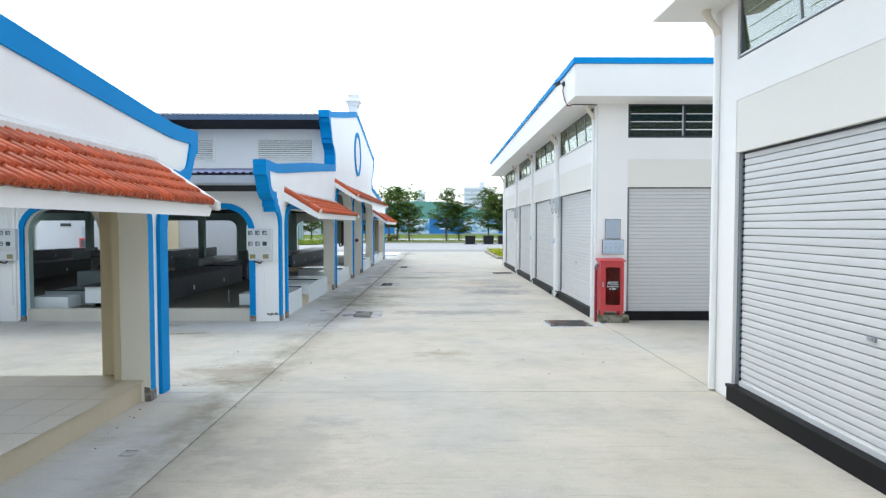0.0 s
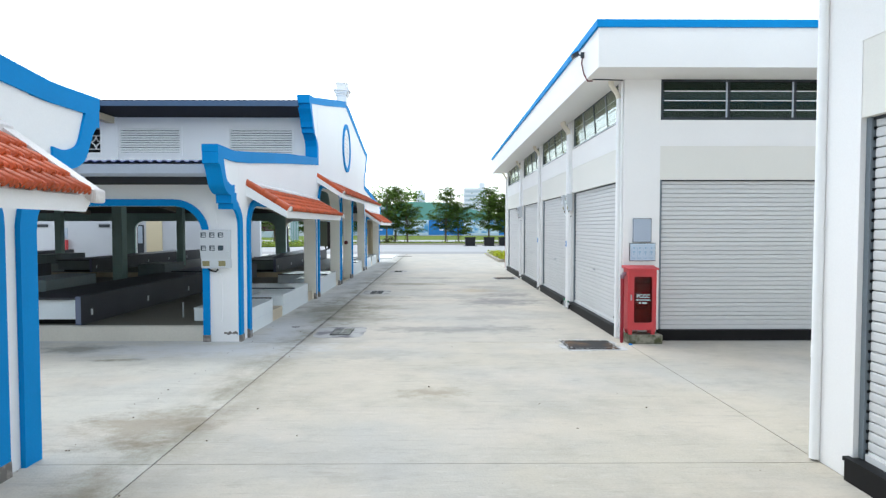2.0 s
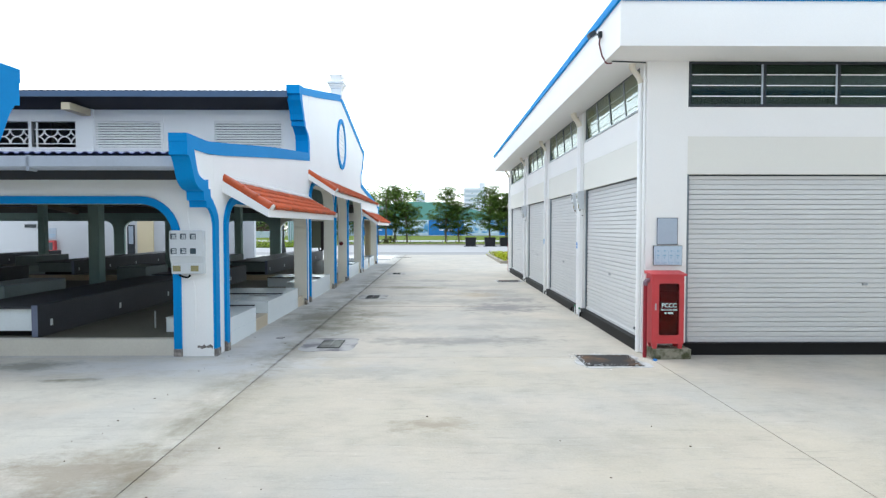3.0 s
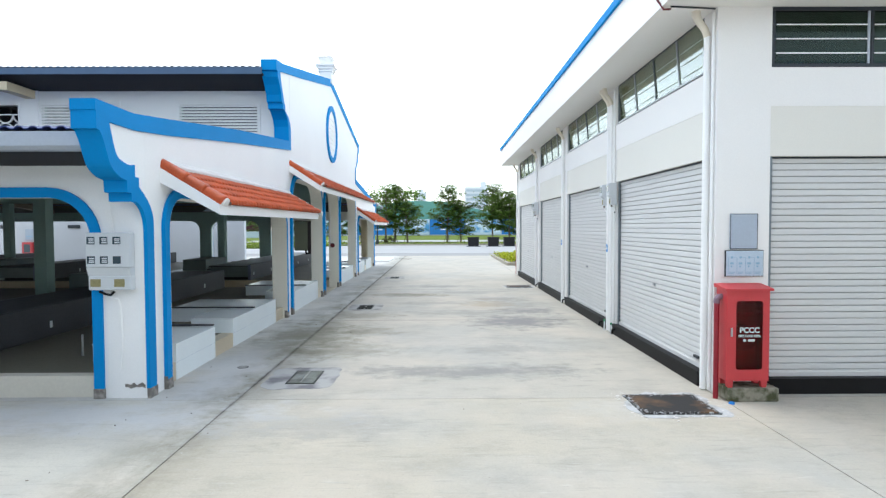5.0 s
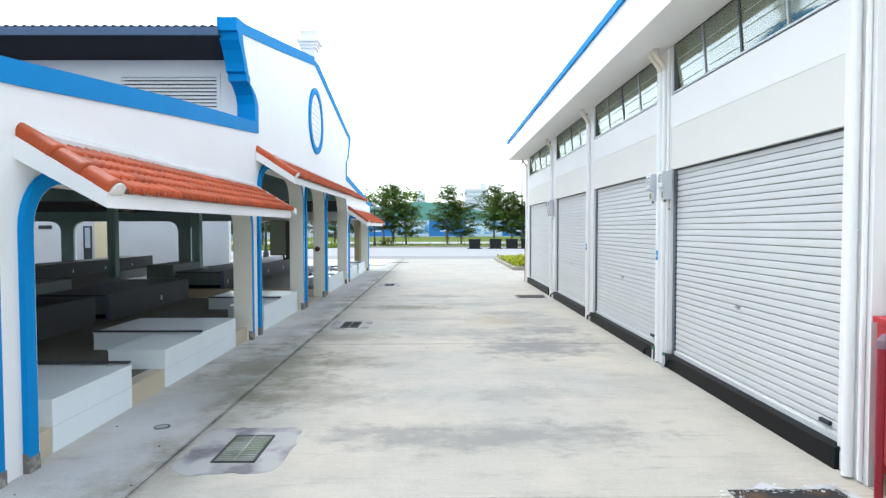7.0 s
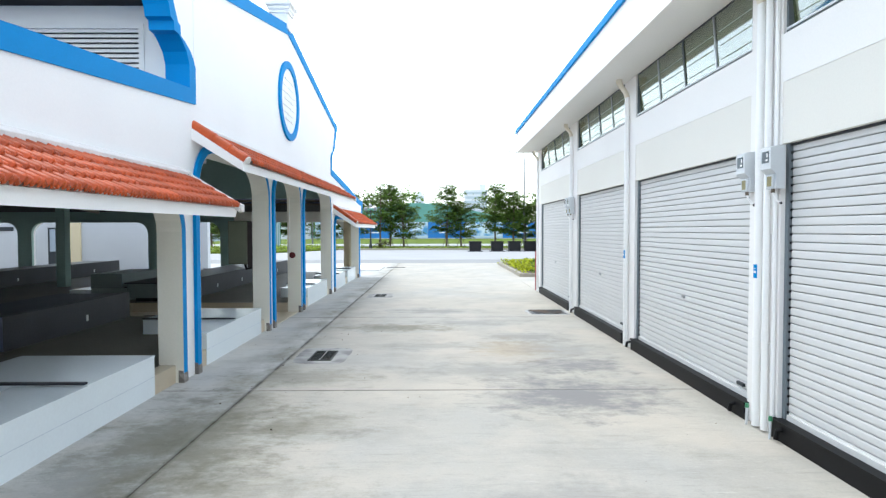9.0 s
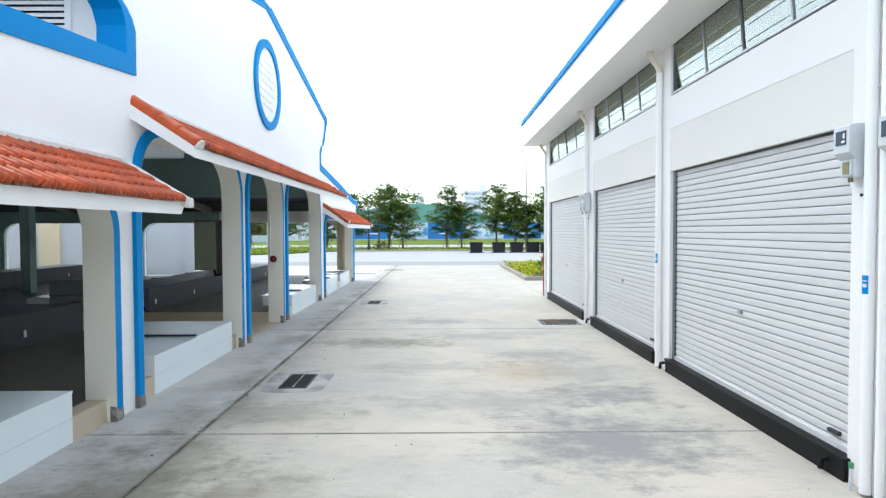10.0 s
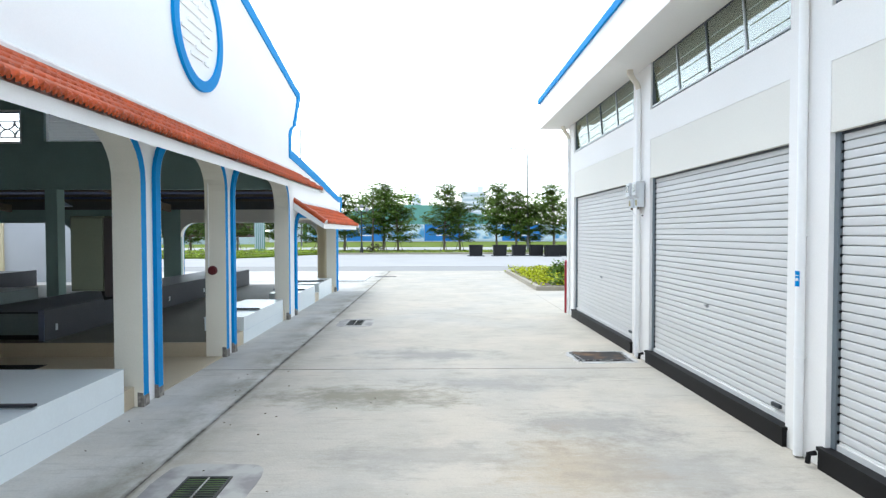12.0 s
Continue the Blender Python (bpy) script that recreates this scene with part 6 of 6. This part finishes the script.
# woods behind the hoarding
woods = bmesh.new()
for i in range(150):
    leaf_cloud(woods, (rng.choice((-1, 1)) * rng.uniform(14, 110), rng.uniform(150, 160), rng.uniform(2.5, 6.2)), (3.2, 2, 2.2), 45, 0.5, rng)
for i in range(130):
    x = rng.choice((rng.uniform(-24, -7), rng.uniform(16, 44)))
    leaf_cloud(woods, (x, rng.uniform(196, 206), rng.uniform(5, 14.5 if x < 0 else 12)), (3.4, 2, 2.2), 45, 0.5, rng)
solo("far_trees", woods, LEAF, "dark green trees behind the hoarding", "trees", kind="stuff")

verge = solo("verge_grass", boxes((-300, 300, 71.2, 144.9, -0.1, 0.06)), GRASS, "", "", kind="structure")
hedge = bmesh.new()
for i in range(330):
    leaf_cloud(hedge, (-45 + i * 0.27, 72.6 + rng.uniform(-0.5, 0.5), rng.uniform(0.08, 0.16) + 0.22 * rng.random() ** 3), (0.35, 0.4, 0.22), 16, 0.085, rng)
solo("low_hedge", hedge, LOW_LEAF, "low ragged hedge along the kerb", "hedge", kind="stuff")
solo("verge_path", boxes((-300, 300, 83.5, 95.0, 0.05, 0.075)), ASPHALT, "", "", kind="structure")


def planter(x, y, label="black square planter box beside the road"):
    e = thing("planter", x, y, 0, label, "planter", "black planters")
    shell = prism(bmesh.new(), [(x - 0.52, 0.05), (x + 0.52, 0.05), (x + 0.57, 0.92), (x - 0.57, 0.92)], "y", y - 0.52, y + 0.52)
    part("shell", shell, PLANTER, e)
    part("rim", boxes((x - 0.61, x + 0.61, y - 0.58, y - 0.52, 0.88, 0.97), (x - 0.61, x + 0.61, y + 0.52, y + 0.58, 0.88, 0.97), (x - 0.61, x - 0.55, y - 0.52, y + 0.52, 0.88, 0.97), (x + 0.55, x + 0.61, y - 0.52, y + 0.52, 0.88, 0.97)), PLANTER, e)
    part("foot", boxes((x - 0.72, x + 0.72, y - 0.66, y + 0.66, 0.0, 0.06)), FRAME, e)
    return e


for x, y in ((4.15, 66.5), (6.25, 66.6), (7.95, 66.9), (9.45, 66.8), (10.6, 65.6), (11.9, 66.6), (14.0, 66.8)):
    planter(x, y)


def park_lamp(x, y):
    e = thing("park_lamp", x, y, 0, "black cast park lamp with white globes", "street lamp", "park lamps")
    part("post", tube([(x, y, 0), (x, y, 0.5), (x, y, 0.6), (x, y, 1.2), (x, y, 4.2)], [0.22, 0.18, 0.12, 0.08, 0.05], 10), LAMP_BLACK, e)
    part("arm", tube([(x - 0.5, y, 4.1), (x - 0.25, y, 3.95), (x, y, 4.05), (x + 0.25, y, 3.95), (x + 0.5, y, 4.1)], 0.035, 6), LAMP_BLACK, e)
    for dx, dz in ((-0.5, 4.3), (0.5, 4.3), (0, 4.6)):
        g = bmesh.new()
        bmesh.ops.create_uvsphere(g, u_segments=14, v_segments=9, radius=0.2, matrix=Matrix.Translation((x + dx, y, dz)))
        part("globe", g, GLOBE, e, "smoked glass globe", None, True)
    return e


for x in (-24, -6.5, 24):
    park_lamp(x, 72.4)
park_lamp(-10.8, 46.1)
bush = bmesh.new()
for i in range(26):
    leaf_cloud(bush, (-5.4 + rng.gauss(0, 0.42), 74.0 + rng.gauss(0, 0.3), rng.uniform(0.15, 0.85)), (0.45, 0.45, 0.3), 26, 0.085, rng)
bush_ob = thing("round_bush", -5.4, 74.0, 0, "dark reddish-green round bush on the verge", "bush")
part("stem", tube([(-5.4, 74.0, 0.0), (-5.38, 74.0, 0.5)], 0.04, 6), BARK, bush_ob)
part("crown", bush, BUSH_LEAF, bush_ob)


def street_lamp(x, y, h=11.3):
    e = thing("street_lamp", x, y, 0, "tall galvanised street lamp with a curved arm", "street lamp", "tall street lamps")
    part("pole", tube([(x, y, 0), (x, y, h * 0.6), (x, y, h - 0.6)], [0.12, 0.09, 0.07], 8), LAMP_GREY, e)
    part("arm", tube([(x, y, h - 0.6), (x - 0.1, y, h - 0.1), (x - 0.5, y, h), (x - 1.6, y, h + 0.1)], 0.05, 6), LAMP_GREY, e)
    part("lamp_head", soft_box(x - 2.2, x - 1.5, y - 0.14, y + 0.14, h + 0.04, h + 0.16, 0.03), BOX_GREY, e)
    return e


street_lamp(10.95, 81.0)
street_lamp(-17.4, 95.0, 16.5)
street_lamp(32.0, 79.0)

# the verge swings towards the market on its west side: kerb, clipped hedge, slatted teal post
edge = [(-60.0, 61.0), (-15.4, 62.4), (-12.9, 65.0), (-11.6, 68.5), (-9.5, 71.0)]
solo("verge_bend", prism(bmesh.new(), [*edge, (-60.0, 71.0)], "z", -0.1, 0.10), GRASS, "", "", kind="structure")
bend_hedge = bmesh.new()
for p, q in zip(edge, edge[1:]):
    steps = int(math.dist(p, q) / 0.3)
    for k in range(steps):
        x, y = p[0] + (q[0] - p[0]) * k / steps, p[1] + (q[1] - p[1]) * k / steps
        if x > -24:
            for row in range(3):
                leaf_cloud(bend_hedge, (x - 0.3 - row * 0.5, y + 0.4 + row * 0.3, rng.uniform(0.12, 0.34) + row * 0.08), (0.4, 0.4, 0.3), 26, 0.09, rng)
solo("clipped_hedge", bend_hedge, LOW_LEAF, "clipped green hedge along the bend of the kerb", "hedge", kind="stuff")
post = thing("slatted_post", -18.0, 78.2, 0, "tall teal slatted post beyond the hedge", "post")
part("core", boxes((-18.45, -17.55, 78.0, 78.4, 0, 5.0)), SHED, post)
for k in range(5):
    part("slat", boxes((-18.5 + k * 0.21, -18.39 + k * 0.21, 77.9, 78.0, 0.3, 5.0)), FAR_GLASS, post)

# planting bed past the shops
bed = thing("planting_bed", 7, 43, 0, "kerbed planting bed of clipped yellow-green shrubs", "planting bed")
for i in range(10):
    part("kerb_stone", boxes((4.15, 4.33, 35.7 + i * 0.95, 36.64 + i * 0.95, 0, 0.15)), KERB, bed)
for i in range(7):
    part("kerb_stone", boxes((4.34 + i * 0.95, 5.28 + i * 0.95, 35.7, 35.88, 0, 0.15)), KERB, bed)
part("soil", boxes((4.33, 11.0, 35.88, 45.2, 0, 0.12)), BARK, bed)
shrub = bmesh.new()
for i in range(430):
    leaf_cloud(shrub, (rng.uniform(4.45, 10.8), rng.uniform(36.0, 45.1), rng.uniform(0.14, 0.30)), (0.35, 0.35, 0.16), 26, 0.07, rng)
crown = part("shrubs", shrub, HEDGE_LEAF, bed)
crown["kind"] = "stuff"
dark_shrub = bmesh.new()
for i in range(70):
    leaf_cloud(dark_shrub, (rng.uniform(5.0, 9.5), rng.uniform(36.0, 38.6), rng.uniform(0.16, 0.32)), (0.35, 0.35, 0.22), 40, 0.075, rng)
for i in range(8):
    leaf_cloud(dark_shrub, (rng.uniform(5.6, 6.2), rng.uniform(39, 40), rng.uniform(0.35, 0.6)), (0.35, 0.35, 0.3), 60, 0.08, rng)
dark_crown = part("dark_shrubs", dark_shrub, LEAF, bed, "darker green shrubs")
dark_crown["kind"] = "stuff"
solo("standpipe", tube([(3.925, 30.0, 0), (3.925, 30.0, 1.28), (3.925, 29.98, 1.32)], 0.04, 10), RED_DARK, "dark red standpipe at the end of the shops", "pipe")

# ---------------------------------------------------------------- drains, covers and joints in the yard
def ragged(x0, x1, y0, y1, z, wobble, seed):
    """A thin hand-trowelled patch with rounded corners and an uneven edge."""
    g = random.Random(seed)
    pts = []
    cx, cy, rx, ry = (x0 + x1) / 2, (y0 + y1) / 2, (x1 - x0) / 2, (y1 - y0) / 2
    rough = [g.uniform(-1, 1) for _ in range(72)]
    for i in range(72):
        a = 2 * math.pi * i / 72
        c, sn = math.cos(a), math.sin(a)
        soft = 0.45 * rough[i] + 0.4 * (rough[i - 1] + rough[i - 2]) + 0.35 * rough[i - 3]
        k = (abs(c) ** 6 + abs(sn) ** 6) ** (-1 / 6) + soft * wobble / min(rx, ry)
        pts.append((cx + rx * k * c, cy + ry * k * sn))
    return prism(bmesh.new(), pts, "z", 0.0005, z)


def crumbs(x0, x1, y0, y1, spread, count, z, seed):
    """Flat mortar crumbs strewn along the edge of a rectangle."""
    g = random.Random(seed)
    bm = bmesh.new()
    for _ in range(count):
        t = g.uniform(0, 4)
        u = t % 1
        x, y = ((x0 + u * (x1 - x0), y0), (x1, y0 + u * (y1 - y0)), (x1 - u * (x1 - x0), y1), (x0, y1 - u * (y1 - y0)))[int(t)]
        x, y = x + g.gauss(0, spread), y + g.gauss(0, spread)
        n, r, a0 = g.randint(5, 7), 0.003 + 0.017 * g.random() ** 3, g.uniform(0, 6)
        prism(bm, [(x + r * g.uniform(0.5, 1.6) * math.cos(a0 + 6.283 * k / n), y + r * g.uniform(0.4, 0.9) * math.sin(a0 + 6.283 * k / n)) for k in range(n)], "z", 0.001, z)
    return bm


def drain(x0, x1, y0, y1, px0, px1, py0, py1, pit=PIT, wobble=0.014, cement=CEMENT):
    e = thing("drain_grate", (x0 + x1) / 2, (y0 + y1) / 2, 0, "iron drain grate set in a cement patch", "drain", "drain grates")
    part("patch", ragged(px0, px1, py0, py1, 0.003, wobble, int(y0)), cement, e, "grey cement surround")
    part("pit", boxes((x0, x1, y0, y1, 0.001, 0.006)), pit, e)
    part("frame", boxes((x0, x0 + 0.02, y0, y1, 0.006, 0.016), (x1 - 0.02, x1, y0, y1, 0.006, 0.016), (x0 + 0.02, x1 - 0.02, y0, y0 + 0.02, 0.006, 0.016), (x0 + 0.02, x1 - 0.02, y1 - 0.02, y1, 0.006, 0.016)), GRATE, e)
    xm = (x0 + x1) / 2
    part("rib", boxes((xm - 0.006, xm + 0.006, y0 + 0.02, y1 - 0.02, 0.006, 0.017)), CEMENT, e, "pale worn rib")
    n = int((y1 - y0) / 0.042)
    for i in range(n):
        y = y0 + 0.03 + i * (y1 - y0 - 0.06) / (n - 1)
        part("bar", boxes((x0 + 0.02, x1 - 0.02, y - 0.0045, y + 0.0045, 0.006, 0.014)), GRATE if pit is PIT else CEMENT, e)


drain(-1.41, -1.03, 12.25, 12.91, -1.72, -0.78, 12.02, 13.16, PIT_GREEN, 0.035, BLOTCHED)
drain(-1.46, -1.09, 19.23, 19.95, -1.70, -0.86, 19.05, 20.25)
drain(-1.37, -1.03, 28.07, 28.75, -1.6, -0.8, 27.9, 29.0)


def cover(x0, x1, y0, y1):
    e = thing("manhole_cover", (x0 + x1) / 2, (y0 + y1) / 2, 0, "rusty black steel manhole cover with a cement rim", "manhole cover", "manhole covers")
    part("rim", ragged(x0 - 0.10, x1 + 0.12, y0 - 0.14, y1 + 0.10, 0.004, 0.06, int(y0 * 3)), PALE_CEMENT, e, "pale cement rim")
    part("frame", boxes((x0 - 0.03, x1 + 0.03, y0 - 0.03, y1 + 0.03, 0.001, 0.008)), GRATE, e)
    part("plate", soft_box(x0, x1, y0, y1, 0.002, 0.018, 0.004), RUST, e)
    inner = part("mortar_grit", crumbs(x0 + 0.01, x1 - 0.01, y0 + 0.01, y1 - 0.01, 0.022, 210, 0.020, int(y0)), PALE_CEMENT, e, "pale mortar crumbs on the edge")
    outer = part("mortar_grit", crumbs(x0 - 0.1, x1 + 0.1, y0 - 0.12, y1 + 0.09, 0.06, 120, 0.0055, int(y0) + 1), MORTAR, e, "white mortar crumbs on the rim")
    inner["kind"] = outer["kind"] = "stuff"


cover(2.83, 3.62, 10.94, 11.64)
valve = thing("valve_cover", -2.27, 13.2, 0, "small round valve cover set in the concrete", "valve cover")
part("ring", ribbon(bmesh.new(), arc(-2.27, 13.2, 0.062, 0, 360, 20), arc(-2.27, 13.2, 0.080, 0, 360, 20), "z", 0.0005, 0.005), PATCH_EDGE, valve)
part("lid", prism(bmesh.new(), arc(-2.27, 13.2, 0.060, 0, 359, 20), "z", 0.0005, 0.004), CEMENT, valve, "cement grey lid")
solo("bottle_cap", tube([(3.95, 11.31, 0.0), (3.95, 11.31, 0.02)], [0.036, 0.030], 14), HOARD_BLUE, "small blue plastic cap lying beside the concrete block", "cap")
inspection = thing("inspection_cover", -2.25, 4.25, 0, "small square cement inspection cover in the yard", "inspection cover")
part("plate", ragged(-2.305, -2.205, 4.195, 4.305, 0.004, 0.004, 5), CEMENT, inspection)
part("frame", boxes((-2.318, -2.308, 4.182, 4.318, 0.0005, 0.006), (-2.202, -2.192, 4.182, 4.318, 0.0005, 0.006), (-2.308, -2.202, 4.182, 4.192, 0.0005, 0.006), (-2.308, -2.202, 4.308, 4.318, 0.0005, 0.006)), STEEL, inspection)
cover(2.90, 3.70, 24.32, 25.0)
litter = bmesh.new()
for k in range(95):
    x, y = rng.choice(((rng.uniform(-2.8, 0.4), rng.uniform(16, 24)), (rng.gauss(-1.8, 0.15), rng.uniform(3, 27)), (rng.uniform(-2.8, 3.6), rng.uniform(1.5, 20)), (rng.gauss(-2.72, 0.06), rng.uniform(1, 12))))
    n, r, a0 = rng.randint(4, 6), rng.uniform(0.003, 0.010), rng.uniform(0, 6)
    prism(litter, [(x + r * rng.uniform(0.6, 1.8) * math.cos(a0 + 6.283 * q / n), y + r * rng.uniform(0.5, 1.1) * math.sin(a0 + 6.283 * q / n)) for q in range(n)], "z", 0.0005, rng.uniform(0.004, 0.011))
solo("litter", litter, BARK, "dark grit and leaf crumbs strewn on the yard", "litter", kind="stuff")
solo("cover_slab", soft_box(-4.0, -2.35, 39.6, 42.8, 0, 0.09, 0.02), WHITE, "low white concrete cover slab on the yard", "slab")
solo("trench_grate", boxes((-2.2, -1.2, 42.3, 42.7, 0.002, 0.012)), GRATE, "dark narrow trench grate in the yard", "drain")

# the yard: cast slabs with open joints
XS, YS = (-40.0, -1.80, 3.93, 40.0), (-30.0, -5.6, 0.35, 6.2, 11.57, 17.52, 23.86, 29.9, 36.2, 46.6)
yard = thing("yard_paving", 0, 20, -0.02, "", "", kind="structure")
tagged(yard, kind="structure")
for a, b in zip(XS, XS[1:]):
    for c, d in zip(YS, YS[1:]):
        slab = boxes((a + 0.0055, b - 0.0055, c + 0.004, d - 0.004, -0.029, 0.0))
        part("concrete_slab", slab, (CONCRETE_SAND if b < 0 else CONCRETE_TAN) if d < 12 else CONCRETE_GREY if b < 0 else CONCRETE, yard)

# floor tiles at the open end of the near hall
tile_floor = {}
PLACE[hall_near] = hall_near.matrix_basis.copy()
for i in range(9):
    for j in range(10):
        w = 0.26 if i == 0 else 0.5
        x1 = HX - HT + 0.26 - (0.26 + (i - 1) * 0.5 if i else 0)
        if w not in tile_floor:
            bm = boxes((-w + 0.003, -0.003, 0.003, 0.497, 0, 0.008))
            me = bpy.data.meshes.new("floor_tile")
            bmesh.ops.recalc_face_normals(bm, faces=bm.faces)
            bm.to_mesh(me)
            bm.free()
            me.materials.append(TILE_BEIGE)
            tile_floor[w] = me
        part("floor_tile", tile_floor[w], TILE_BEIGE, hall_near, "", Matrix.Translation((x1, 1.06 + j * 0.5, BASE + 0.001)))
